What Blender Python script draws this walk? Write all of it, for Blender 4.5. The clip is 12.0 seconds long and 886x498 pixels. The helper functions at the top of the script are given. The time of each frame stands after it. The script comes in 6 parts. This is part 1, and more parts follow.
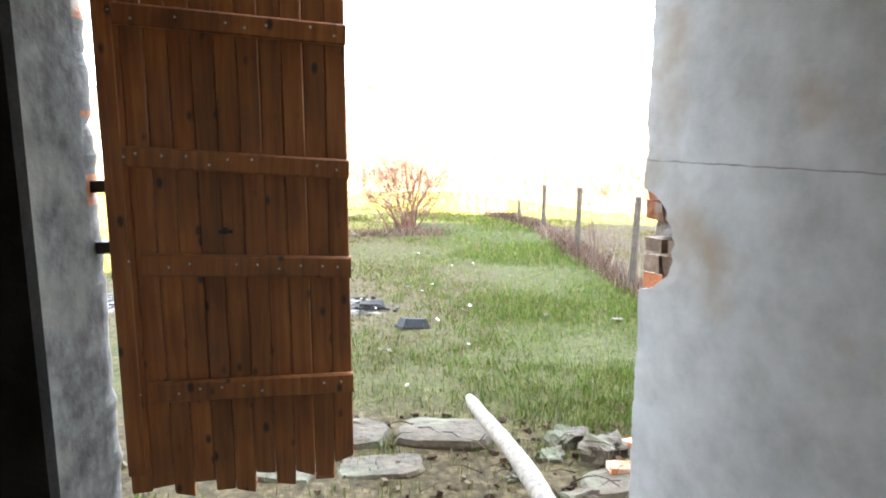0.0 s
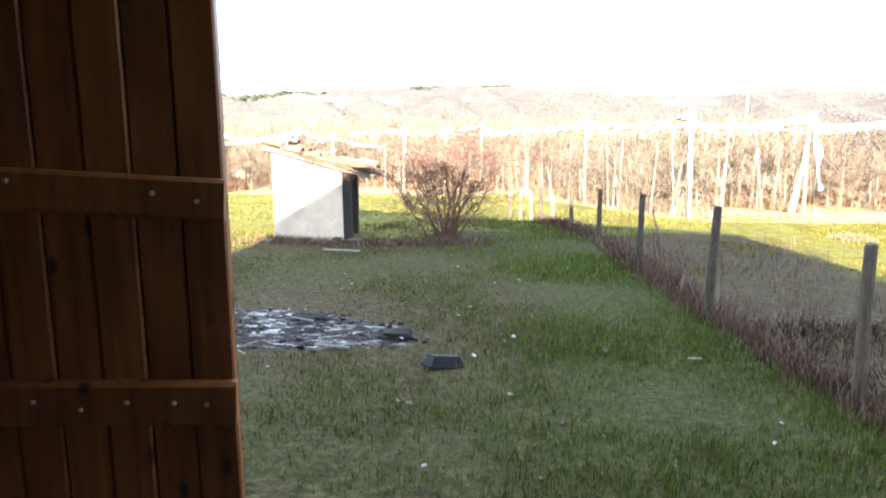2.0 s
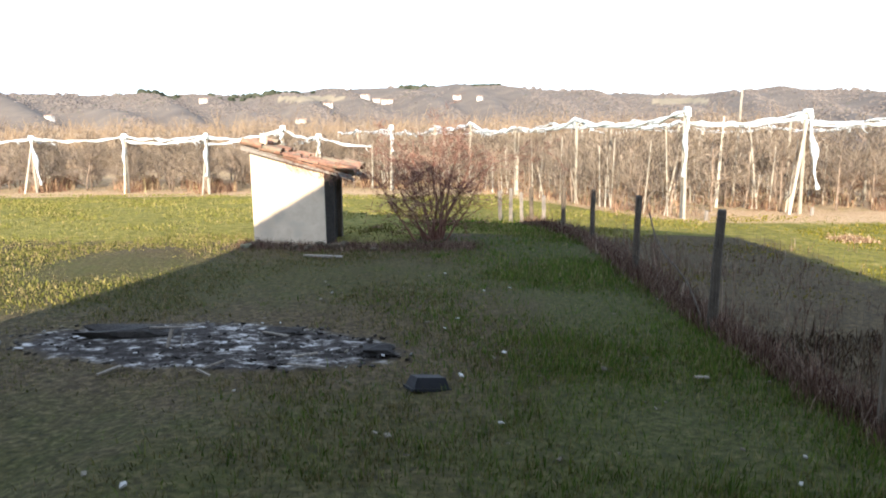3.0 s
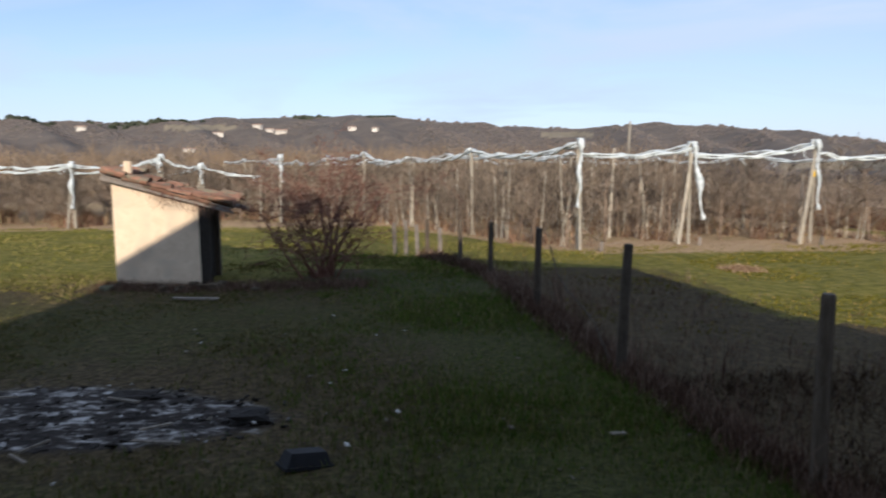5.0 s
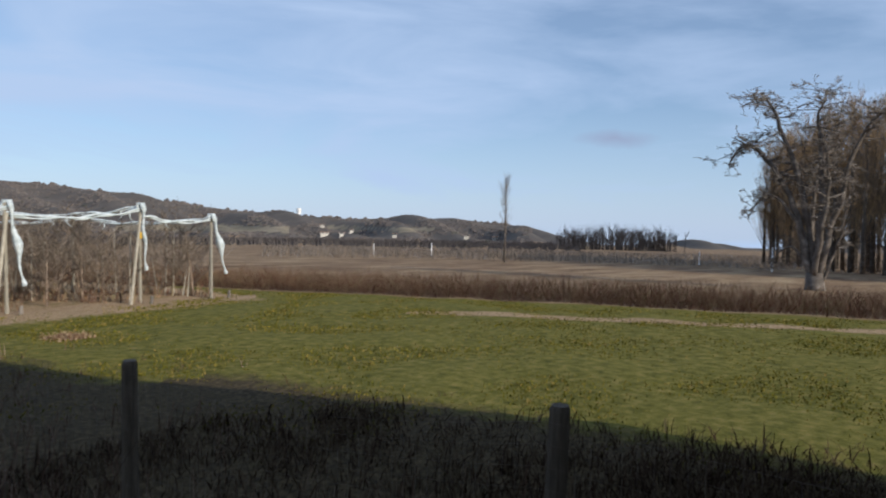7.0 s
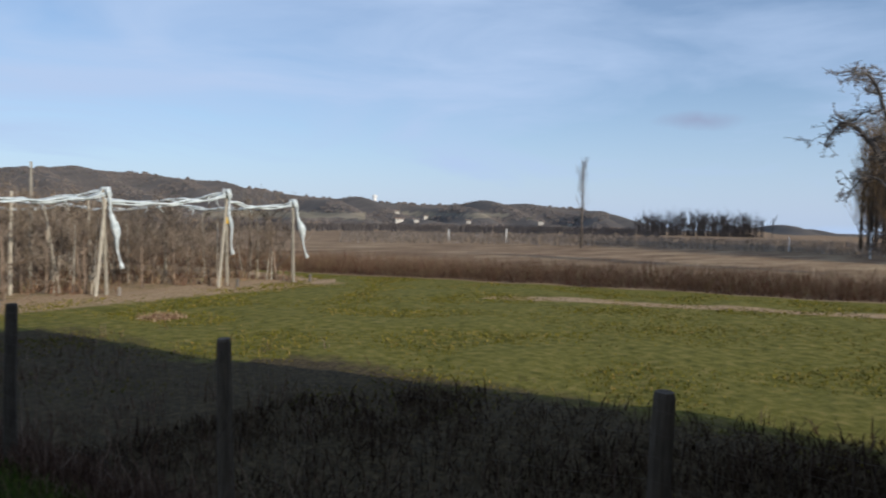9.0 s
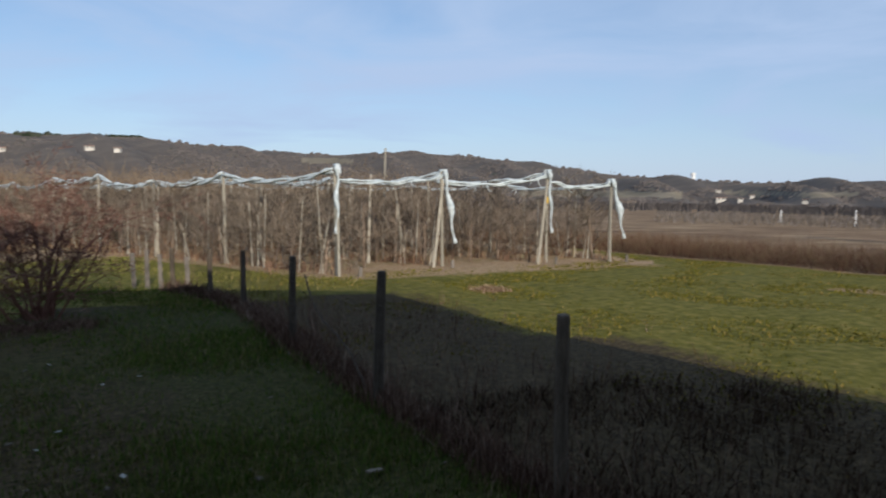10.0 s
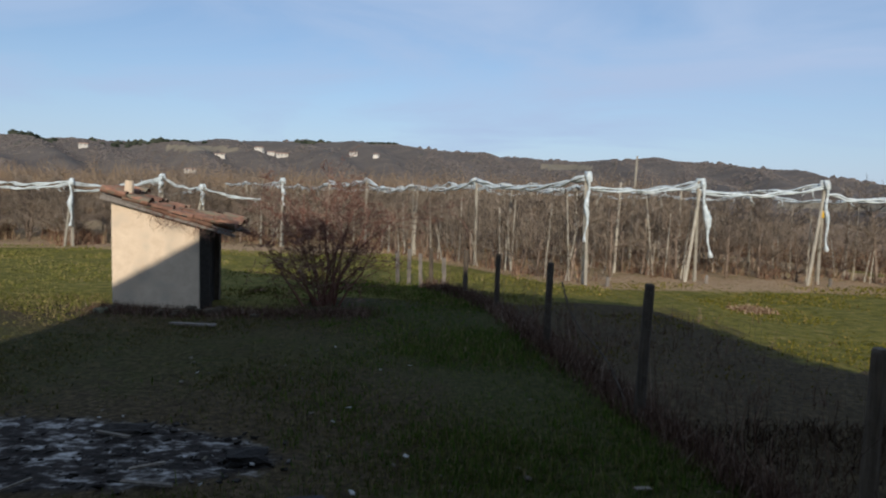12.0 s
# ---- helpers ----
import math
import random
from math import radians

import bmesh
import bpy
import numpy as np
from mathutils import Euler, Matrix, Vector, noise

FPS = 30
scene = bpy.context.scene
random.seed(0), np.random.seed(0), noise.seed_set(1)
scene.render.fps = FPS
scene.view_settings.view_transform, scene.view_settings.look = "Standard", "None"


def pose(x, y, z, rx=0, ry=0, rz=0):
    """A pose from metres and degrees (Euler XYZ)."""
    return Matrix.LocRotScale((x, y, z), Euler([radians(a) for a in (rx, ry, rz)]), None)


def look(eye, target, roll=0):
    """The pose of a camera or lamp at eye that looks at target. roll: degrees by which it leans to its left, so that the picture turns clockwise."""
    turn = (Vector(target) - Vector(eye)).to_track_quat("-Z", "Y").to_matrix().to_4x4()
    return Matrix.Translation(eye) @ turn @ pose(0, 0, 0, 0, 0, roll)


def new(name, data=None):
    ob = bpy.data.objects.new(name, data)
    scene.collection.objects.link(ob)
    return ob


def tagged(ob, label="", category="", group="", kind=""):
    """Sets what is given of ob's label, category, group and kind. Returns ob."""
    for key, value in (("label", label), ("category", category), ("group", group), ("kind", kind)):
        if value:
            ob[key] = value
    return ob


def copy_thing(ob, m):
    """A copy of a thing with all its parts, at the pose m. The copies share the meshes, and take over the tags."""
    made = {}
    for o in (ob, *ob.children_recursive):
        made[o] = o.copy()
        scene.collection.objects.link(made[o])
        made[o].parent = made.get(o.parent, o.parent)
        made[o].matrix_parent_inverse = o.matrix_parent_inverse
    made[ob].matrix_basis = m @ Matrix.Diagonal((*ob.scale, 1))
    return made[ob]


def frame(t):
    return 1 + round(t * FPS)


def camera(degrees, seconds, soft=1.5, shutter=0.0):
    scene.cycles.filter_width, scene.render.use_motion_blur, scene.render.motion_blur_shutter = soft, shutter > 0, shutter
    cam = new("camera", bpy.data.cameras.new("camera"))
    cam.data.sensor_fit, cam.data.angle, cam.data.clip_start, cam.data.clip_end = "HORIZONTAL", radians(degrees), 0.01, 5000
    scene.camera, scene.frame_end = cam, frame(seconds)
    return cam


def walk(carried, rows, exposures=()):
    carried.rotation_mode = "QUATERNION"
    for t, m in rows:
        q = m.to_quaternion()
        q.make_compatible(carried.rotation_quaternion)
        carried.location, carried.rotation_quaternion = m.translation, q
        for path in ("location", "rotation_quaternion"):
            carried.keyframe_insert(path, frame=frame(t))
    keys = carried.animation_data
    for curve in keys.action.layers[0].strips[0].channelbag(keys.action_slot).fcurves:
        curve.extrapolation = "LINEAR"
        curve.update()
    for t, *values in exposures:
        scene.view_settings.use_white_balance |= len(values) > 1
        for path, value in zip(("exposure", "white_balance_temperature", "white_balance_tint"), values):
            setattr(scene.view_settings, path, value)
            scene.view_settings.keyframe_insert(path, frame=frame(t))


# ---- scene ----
cam = camera(66.0, 12.0, soft=1.95, shutter=0.2)
PATH = [
    (0.0, 0.257, 0.131, 1.484, 4.41, -9.95, -0.12),
    (0.3, 0.261, 0.294, 1.485, 6.13, -9.78, 0.41),
    (0.5, 0.253, 0.429, 1.467, 6.57, -8.68, 1.20),
    (0.8, 0.248, 0.643, 1.479, 3.58, -9.77, 0.06),
    (1.0, 0.245, 0.776, 1.457, 4.68, -10.10, 0.62),
    (1.2, 0.265, 0.904, 1.469, 6.58, -9.06, 1.31),
    (1.5, 0.279, 1.101, 1.459, 9.35, -10.46, 1.40),
    (2.0, 0.259, 1.423, 1.457, 8.52, -9.91, 0.22),
    (2.5, 0.247, 1.701, 1.456, 8.03, -10.34, 0.39),
    (4.5, 0.211, 2.633, 1.447, 6.09, -7.85, -0.19),
    (5.0, 0.251, 2.773, 1.423, -0.97, -7.47, 0.05),
    (5.3, 0.263, 2.866, 1.390, -12.98, -4.70, -0.48),
    (5.5, 0.296, 2.924, 1.399, -19.81, -6.38, 1.22),
    (6.0, 0.383, 2.911, 1.419, -31.62, -3.99, -1.50),
    (6.5, 0.475, 2.899, 1.426, -45.12, -3.89, -3.20),
    (7.0, 0.560, 2.859, 1.447, -52.62, -1.88, -1.08),
    (7.2, 0.587, 2.855, 1.447, -55.90, -1.66, -1.18),
    (8.0, 0.640, 2.900, 1.435, -63.00, -1.90, -1.30),
    (8.8, 0.616, 2.978, 1.421, -51.32, -3.31, -1.46),
    (9.0, 0.573, 2.980, 1.411, -46.41, -3.17, -0.87),
    (9.5, 0.492, 2.986, 1.433, -33.87, -3.56, -1.20),
    (10.0, 0.414, 3.053, 1.419, -20.68, -5.24, -0.61),
    (10.5, 0.325, 3.068, 1.413, -12.69, -5.39, 0.50),
    (11.0, 0.281, 3.087, 1.421, -10.76, -5.18, 0.23),
    (11.5, 0.226, 3.095, 1.426, -7.18, -4.73, -1.09),
    (12.0, 0.106, 3.060, 1.438, -1.01, -5.12, -1.77),
]

EXPOSURES = [(0.0, 4.75, 7400, 11), (0.5, 4.5, 7400, 11), (1.0, 4.2, 7300, 11), (1.5, 3.48, 6900, 11), (2.0, 2.95, 6500, 10), (2.5, 2.4, 6450, 10), (3.5, 1.3, 6500, 13),
             (4.5, 0.45, 6250, 14), (5.0, 0.38, 6230, 14), (5.5, 0.3, 6200, 13), (6.0, 0.12, 6030, 10), (7.0, 0.06, 5980, 10), (9.0, 0.04, 5980, 10), (10.5, -0.05, 6000, 10), (12.0, -0.12, 6000, 10)]
walk(cam, [(t, pose(x, y, z, 90 + pitch, roll, yaw)) for t, x, y, z, yaw, pitch, roll in PATH], EXPOSURES)

# ---- light: low winter sun behind the barn, thin high cloud ----
SUN_EL = 22.0
world = bpy.data.worlds.new("world")
scene.world = world
world.use_nodes = True
wn, wl = world.node_tree.nodes, world.node_tree.links
wn.clear()
w_out = wn.new("ShaderNodeOutputWorld")
w_bg = wn.new("ShaderNodeBackground")
w_bg.inputs["Strength"].default_value = 0.105
w_sky = wn.new("ShaderNodeTexSky")
w_sky.sky_type = "NISHITA"
w_sky.sun_disc = False
w_sky.sun_elevation = radians(SUN_EL)
w_sky.sun_rotation = radians(180)
w_sky.air_density, w_sky.dust_density, w_sky.ozone_density = 1.0, 0.15, 3.0
w_co = wn.new("ShaderNodeTexCoord")
w_map = wn.new("ShaderNodeMapping")
w_map.inputs["Scale"].default_value = (1.0, 1.0, 4.5)
w_map.inputs["Rotation"].default_value = (0.0, 0.0, 0.5)
w_noise = wn.new("ShaderNodeTexNoise")
w_noise.inputs["Scale"].default_value = 2.2
w_noise.inputs["Detail"].default_value = 7.0
w_noise.inputs["Roughness"].default_value = 0.55
w_noise.inputs["Distortion"].default_value = 0.6
w_ramp = wn.new("ShaderNodeValToRGB")
w_ramp.color_ramp.elements[0].position = 0.34
w_ramp.color_ramp.elements[0].color = (0.30, 0.30, 0.30, 1)
w_ramp.color_ramp.elements[1].position = 0.66
w_ramp.color_ramp.elements[1].color = (1.0, 1.0, 1.0, 1)
w_mix = wn.new("ShaderNodeMix")
w_mix.data_type = "RGBA"
w_mix.inputs[7].default_value = (4.55, 5.6, 7.3, 1)
wl.new(w_co.outputs["Generated"], w_map.inputs["Vector"])
wl.new(w_map.outputs["Vector"], w_noise.inputs["Vector"])
wl.new(w_noise.outputs["Fac"], w_ramp.inputs["Fac"])
w_sep = wn.new("ShaderNodeSeparateXYZ")
w_hz = wn.new("ShaderNodeMapRange")
w_hz.inputs["From Min"].default_value = 0.0
w_hz.inputs["From Max"].default_value = 0.28
w_hz.inputs["To Min"].default_value = 0.80
w_hz.inputs["To Max"].default_value = 0.0
w_max = wn.new("ShaderNodeMath")
w_max.operation = "MAXIMUM"
wl.new(w_co.outputs["Generated"], w_sep.inputs[0])
wl.new(w_sep.outputs["Z"], w_hz.inputs["Value"])
wl.new(w_hz.outputs[0], w_max.inputs[0])
wl.new(w_ramp.outputs["Color"], w_max.inputs[1])
wl.new(w_max.outputs[0], w_mix.inputs[0])
wl.new(w_sky.outputs["Color"], w_mix.inputs[6])
w_turn = wn.new("ShaderNodeMapping")
w_turn.inputs["Rotation"].default_value = (0, 0, radians(-23.3))
w_wob = wn.new("ShaderNodeTexNoise")
w_wob.inputs["Scale"].default_value = 26.0
w_wob.inputs["Detail"].default_value = 5.0
w_add = wn.new("ShaderNodeVectorMath")
w_add.operation = "MULTIPLY_ADD"
w_add.inputs[1].default_value = (0.0, 0.02, 0.016)
w_small = wn.new("ShaderNodeMapping")
w_small.inputs["Scale"].default_value = (0.0, 15.0, 75.0)
w_small.inputs["Location"].default_value = (0.0, -0.15, -0.135 * 75.0)
w_grad = wn.new("ShaderNodeTexGradient")
w_grad.gradient_type = "SPHERICAL"
w_soft = wn.new("ShaderNodeMath")
w_soft.operation = "MULTIPLY"
w_soft.inputs[1].default_value = 0.75
w_cl = wn.new("ShaderNodeMix")
w_cl.data_type = "RGBA"
w_cl.inputs[7].default_value = (3.1, 3.4, 4.6, 1)
wl.new(w_co.outputs["Generated"], w_turn.inputs["Vector"])
wl.new(w_co.outputs["Generated"], w_wob.inputs["Vector"])
wl.new(w_wob.outputs["Color"], w_add.inputs[0])
wl.new(w_turn.outputs["Vector"], w_add.inputs[2])
wl.new(w_add.outputs[0], w_small.inputs["Vector"])
wl.new(w_small.outputs["Vector"], w_grad.inputs["Vector"])
wl.new(w_grad.outputs["Fac"], w_soft.inputs[0])
wl.new(w_soft.outputs[0], w_cl.inputs[0])
wl.new(w_mix.outputs[2], w_cl.inputs[6])
wl.new(w_cl.outputs[2], w_bg.inputs["Color"])
wl.new(w_bg.outputs["Background"], w_out.inputs["Surface"])

sun = new("sun", bpy.data.lights.new("sun", "SUN"))
sun.data.energy = 4.6
sun.data.angle = radians(0.6)
sun.data.color = (1.0, 0.885, 0.72)
sun.matrix_world = look((0.0, -math.cos(radians(SUN_EL)), math.sin(radians(SUN_EL))), (0, 0, 0))


# ---- materials ----
def ramp_of(nodes, stops):
    r = nodes.new("ShaderNodeValToRGB")
    els = r.color_ramp.elements
    while len(els) < len(stops):
        els.new(0.5)
    for e, (p, c) in zip(els, stops):
        e.position, e.color = p, (*c, 1)
    return r


def mat(name, stops, scale=8.0, stretch=(1, 1, 1), rough=0.85, bump=0.3, bump_scale=60.0, stain=None, stain_scale=1.2, stain_at=(0.5, 0.7), vary=0.25, metal=0.0, detail=8.0, bump_dist=0.01):
    """A surface with fine colour grain, larger stains, relief, and a small difference from thing to thing."""
    m = bpy.data.materials.new(name)
    m.use_nodes = True
    n, l = m.node_tree.nodes, m.node_tree.links
    b = n["Principled BSDF"]
    co = n.new("ShaderNodeTexCoord")
    mp = n.new("ShaderNodeMapping")
    mp.inputs["Scale"].default_value = stretch
    l.new(co.outputs["Object"], mp.inputs["Vector"])
    info = n.new("ShaderNodeObjectInfo")
    shift = n.new("ShaderNodeVectorMath")
    shift.operation = "MULTIPLY_ADD"
    shift.inputs[1].default_value = (1, 1, 1)
    comb = n.new("ShaderNodeCombineXYZ")
    far = n.new("ShaderNodeMath")
    far.operation = "MULTIPLY"
    far.inputs[1].default_value = 37.0
    l.new(info.outputs["Random"], far.inputs[0])
    for k in range(3):
        l.new(far.outputs[0], comb.inputs[k])
    l.new(mp.outputs["Vector"], shift.inputs[0])
    l.new(comb.outputs[0], shift.inputs[2])
    t = n.new("ShaderNodeTexNoise")
    t.inputs["Scale"].default_value = scale
    t.inputs["Detail"].default_value = detail
    t.inputs["Roughness"].default_value = 0.62
    l.new(shift.outputs[0], t.inputs["Vector"])
    r = ramp_of(n, stops)
    l.new(t.outputs["Fac"], r.inputs["Fac"])
    colour = r.outputs["Color"]
    if stain:
        s = n.new("ShaderNodeTexNoise")
        s.inputs["Scale"].default_value = stain_scale
        s.inputs["Detail"].default_value = 5.0
        l.new(shift.outputs[0], s.inputs["Vector"])
        sr = ramp_of(n, [(stain_at[0], (0, 0, 0)), (stain_at[1], (1, 1, 1))])
        l.new(s.outputs["Fac"], sr.inputs["Fac"])
        mx = n.new("ShaderNodeMix")
        mx.data_type = "RGBA"
        mx.inputs[7].default_value = (*stain, 1)
        l.new(sr.outputs["Color"], mx.inputs[0])
        l.new(colour, mx.inputs[6])
        colour = mx.outputs[2]
    hsv = n.new("ShaderNodeHueSaturation")
    val = n.new("ShaderNodeMapRange")
    val.inputs["To Min"].default_value = 1 - vary
    val.inputs["To Max"].default_value = 1 + vary
    l.new(info.outputs["Random"], val.inputs["Value"])
    l.new(val.outputs[0], hsv.inputs["Value"])
    l.new(colour, hsv.inputs["Color"])
    l.new(hsv.outputs["Color"], b.inputs["Base Color"])
    b.inputs["Roughness"].default_value = rough
    b.inputs["Metallic"].default_value = metal
    b.inputs["Specular IOR Level"].default_value = 0.3
    if bump:
        bt = n.new("ShaderNodeTexNoise")
        bt.inputs["Scale"].default_value = bump_scale
        bt.inputs["Detail"].default_value = 6.0
        l.new(shift.outputs[0], bt.inputs["Vector"])
        bp = n.new("ShaderNodeBump")
        bp.inputs["Strength"].default_value = bump
        bp.inputs["Distance"].default_value = bump_dist
        l.new(bt.outputs["Fac"], bp.inputs["Height"])
        l.new(bp.outputs["Normal"], b.inputs["Normal"])
    return m


def island_mat(name, stops, rough=0.95):
    """For blades, twigs and litter: every loose piece takes its own shade."""
    m = bpy.data.materials.new(name)
    m.use_nodes = True
    n, l = m.node_tree.nodes, m.node_tree.links
    geo = n.new("ShaderNodeNewGeometry")
    r = ramp_of(n, stops)
    l.new(geo.outputs["Random Per Island"], r.inputs["Fac"])
    b = n["Principled BSDF"]
    l.new(r.outputs["Color"], b.inputs["Base Color"])
    b.inputs["Roughness"].default_value = rough
    b.inputs["Specular IOR Level"].default_value = 0.03
    return m


M_PLASTER = mat("lime_plaster", [(0.26, (0.36, 0.335, 0.30)), (0.5, (0.47, 0.445, 0.41)), (0.7, (0.55, 0.53, 0.495))], scale=7.0, bump=0.22, bump_scale=34, bump_dist=0.004, stain=(0.36, 0.26, 0.17), stain_scale=2.6, stain_at=(0.55, 0.72), vary=0.0)
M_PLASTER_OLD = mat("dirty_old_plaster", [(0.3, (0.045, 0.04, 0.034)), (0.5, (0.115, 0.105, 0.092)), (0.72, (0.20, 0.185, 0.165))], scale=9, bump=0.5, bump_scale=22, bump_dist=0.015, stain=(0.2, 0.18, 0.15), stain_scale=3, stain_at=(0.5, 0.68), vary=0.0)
M_PLASTER_OUT = mat("ochre_render", [(0.3, (0.42, 0.36, 0.28)), (0.7, (0.55, 0.48, 0.38))], scale=4, bump=0.4, bump_scale=30, stain=(0.35, 0.3, 0.24), vary=0.0)
M_BRICK = mat("orange_brick", [(0.3, (0.32, 0.10, 0.045)), (0.6, (0.48, 0.17, 0.07)), (0.8, (0.55, 0.27, 0.14))], scale=22, bump=0.5, bump_scale=90, stain=(0.45, 0.38, 0.32), stain_scale=9, stain_at=(0.52, 0.66), vary=0.3)
M_MORTAR = mat("crumbling_mortar", [(0.3, (0.16, 0.13, 0.11)), (0.7, (0.40, 0.35, 0.30))], scale=18, bump=0.8, bump_scale=60, bump_dist=0.02, vary=0.0)
M_FLOOR = mat("beaten_earth_floor", [(0.3, (0.09, 0.075, 0.06)), (0.7, (0.16, 0.135, 0.11))], scale=6, bump=0.5, bump_scale=20, vary=0.0)
M_DARK_WALL = mat("bare_stone_wall", [(0.3, (0.09, 0.08, 0.07)), (0.7, (0.17, 0.15, 0.13))], scale=3, bump=0.7, bump_scale=9, bump_dist=0.03, vary=0.0)
M_ROOF_WOOD = mat("old_roof_boards", [(0.3, (0.10, 0.075, 0.05)), (0.7, (0.18, 0.13, 0.09))], scale=4, stretch=(1, 8, 1), vary=0.0)
M_OLD_WOOD = mat("grey_weathered_wood", [(0.3, (0.10, 0.085, 0.07)), (0.7, (0.22, 0.19, 0.16))], scale=9, stretch=(6, 6, 0.5), bump=0.6, bump_scale=30, vary=0.25)
M_PALE_WOOD = mat("pale_dry_wood", [(0.3, (0.09, 0.075, 0.055)), (0.6, (0.20, 0.17, 0.135)), (0.8, (0.33, 0.29, 0.24))], scale=12, stretch=(3, 3, 1), bump=0.6, bump_scale=25, stain=(0.2, 0.16, 0.12), stain_scale=5, stain_at=(0.55, 0.7), vary=0.15)
M_IRON = mat("black_iron", [(0.3, (0.02, 0.018, 0.016)), (0.7, (0.05, 0.04, 0.035))], scale=20, rough=0.55, metal=0.6, vary=0.0)
M_NAIL = mat("bright_nail_heads", [(0.3, (0.35, 0.34, 0.32)), (0.7, (0.6, 0.58, 0.55))], scale=40, rough=0.3, metal=0.9, bump=0, vary=0.2)
# near-black inner wall: the barn's unlit interior put into the colour
M_SHADE_WALL = mat("shade_black_wall", [(0.3, (0.012, 0.010, 0.009)), (0.7, (0.035, 0.030, 0.026))], scale=3, bump=0.5, bump_scale=12, bump_dist=0.02, vary=0.0)
M_WIRE = mat("galvanised_wire", [(0.3, (0.085, 0.066, 0.053)), (0.7, (0.16, 0.13, 0.11))], scale=10, rough=0.5, metal=0.3, bump=0, vary=0.0)
M_POST = mat("dark_fence_post", [(0.3, (0.045, 0.033, 0.022)), (0.7, (0.115, 0.09, 0.064))], scale=10, stretch=(5, 5, 0.6), bump=0.7, bump_scale=30, vary=0.3)
M_STAKE = mat("pale_orchard_post", [(0.3, (0.24, 0.21, 0.16)), (0.7, (0.44, 0.40, 0.32))], scale=8, stretch=(4, 4, 0.5), bump=0.4, bump_scale=30, vary=0.25)
M_NET = mat("white_hail_net", [(0.3, (0.36, 0.41, 0.41)), (0.6, (0.58, 0.62, 0.62)), (0.8, (0.70, 0.74, 0.74))], scale=7, stretch=(1, 1, 1), bump=1.0, bump_scale=14, bump_dist=0.04, rough=0.7, vary=0.08)
M_BARK = mat("fruit_tree_bark", [(0.3, (0.13, 0.09, 0.065)), (0.7, (0.29, 0.22, 0.16))], scale=14, bump=0.6, bump_scale=40, vary=0.3)
M_TWIG = island_mat("orchard_twigs", [(0.0, (0.070, 0.053, 0.041)), (0.5, (0.185, 0.145, 0.108)), (1.0, (0.38, 0.31, 0.235))])
M_RED_TWIG = island_mat("reddish_shrub_twigs", [(0.0, (0.085, 0.038, 0.030)), (0.6, (0.17, 0.085, 0.062)), (1.0, (0.28, 0.19, 0.14))])
M_TREE_BARK = mat("pale_tree_bark", [(0.3, (0.05, 0.04, 0.032)), (0.55, (0.115, 0.095, 0.078)), (0.75, (0.30, 0.26, 0.22))], scale=3, bump=0.6, bump_scale=12, vary=0.2)
M_TREE_TWIG = island_mat("bare_tree_twigs", [(0.0, (0.09, 0.07, 0.055)), (0.6, (0.24, 0.20, 0.16)), (1.0, (0.44, 0.38, 0.32))])
M_POPLAR = island_mat("poplar_twigs", [(0.0, (0.138, 0.094, 0.060)), (0.6, (0.263, 0.188, 0.119)), (1.0, (0.500, 0.325, 0.150))])
M_COPPICE = island_mat("coppice_stems", [(0.0, (0.11, 0.076, 0.050)), (0.5, (0.19, 0.135, 0.088)), (1.0, (0.29, 0.215, 0.14))])
M_BRAMBLE = island_mat("dry_bramble", [(0.0, (0.085, 0.042, 0.028)), (0.4, (0.20, 0.11, 0.07)), (0.75, (0.32, 0.21, 0.13)), (1.0, (0.25, 0.21, 0.11))])
M_FOOT = island_mat("matted_fence_growth", [(0.0, (0.040, 0.020, 0.015)), (0.5, (0.105, 0.060, 0.042)), (0.85, (0.18, 0.12, 0.085)), (1.0, (0.26, 0.20, 0.15))])
M_STRAW = island_mat("dry_grass_stalks", [(0.0, (0.12, 0.06, 0.035)), (0.5, (0.25, 0.16, 0.10)), (1.0, (0.42, 0.33, 0.21))])
M_GRASS = island_mat("lawn_blades", [(0.0, (0.033, 0.063, 0.009)), (0.45, (0.063, 0.111, 0.017)), (0.72, (0.107, 0.130, 0.026)), (0.9, (0.152, 0.137, 0.049)), (1.0, (0.216, 0.190, 0.099))])
M_DULL_GRASS = island_mat("dull_lawn_blades", [(0.0, (0.039, 0.046, 0.012)), (0.4, (0.079, 0.083, 0.023)), (0.7, (0.127, 0.103, 0.043)), (1.0, (0.206, 0.158, 0.089))])
M_FIELD_GRASS = island_mat("field_grass", [(0.0, (0.056, 0.056, 0.008)), (0.5, (0.109, 0.100, 0.015)), (0.85, (0.166, 0.131, 0.026)), (1.0, (0.234, 0.163, 0.058))])
# paler copy of field_grass: extra sunlight put into the blade colour
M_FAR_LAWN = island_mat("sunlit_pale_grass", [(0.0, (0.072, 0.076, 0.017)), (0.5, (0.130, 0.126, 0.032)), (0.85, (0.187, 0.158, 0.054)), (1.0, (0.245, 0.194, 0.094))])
M_WOODS = island_mat("distant_woods", [(0.0, (0.098, 0.084, 0.078)), (0.5, (0.122, 0.104, 0.094)), (0.94, (0.145, 0.122, 0.106)), (1.0, (0.062, 0.066, 0.052))])
M_TILE = mat("canal_tiles", [(0.3, (0.13, 0.065, 0.042)), (0.6, (0.24, 0.125, 0.08)), (0.8, (0.34, 0.23, 0.165))], scale=14, bump=0.5, bump_scale=50, stain=(0.13, 0.11, 0.075), stain_scale=6, stain_at=(0.48, 0.62), vary=0.35)
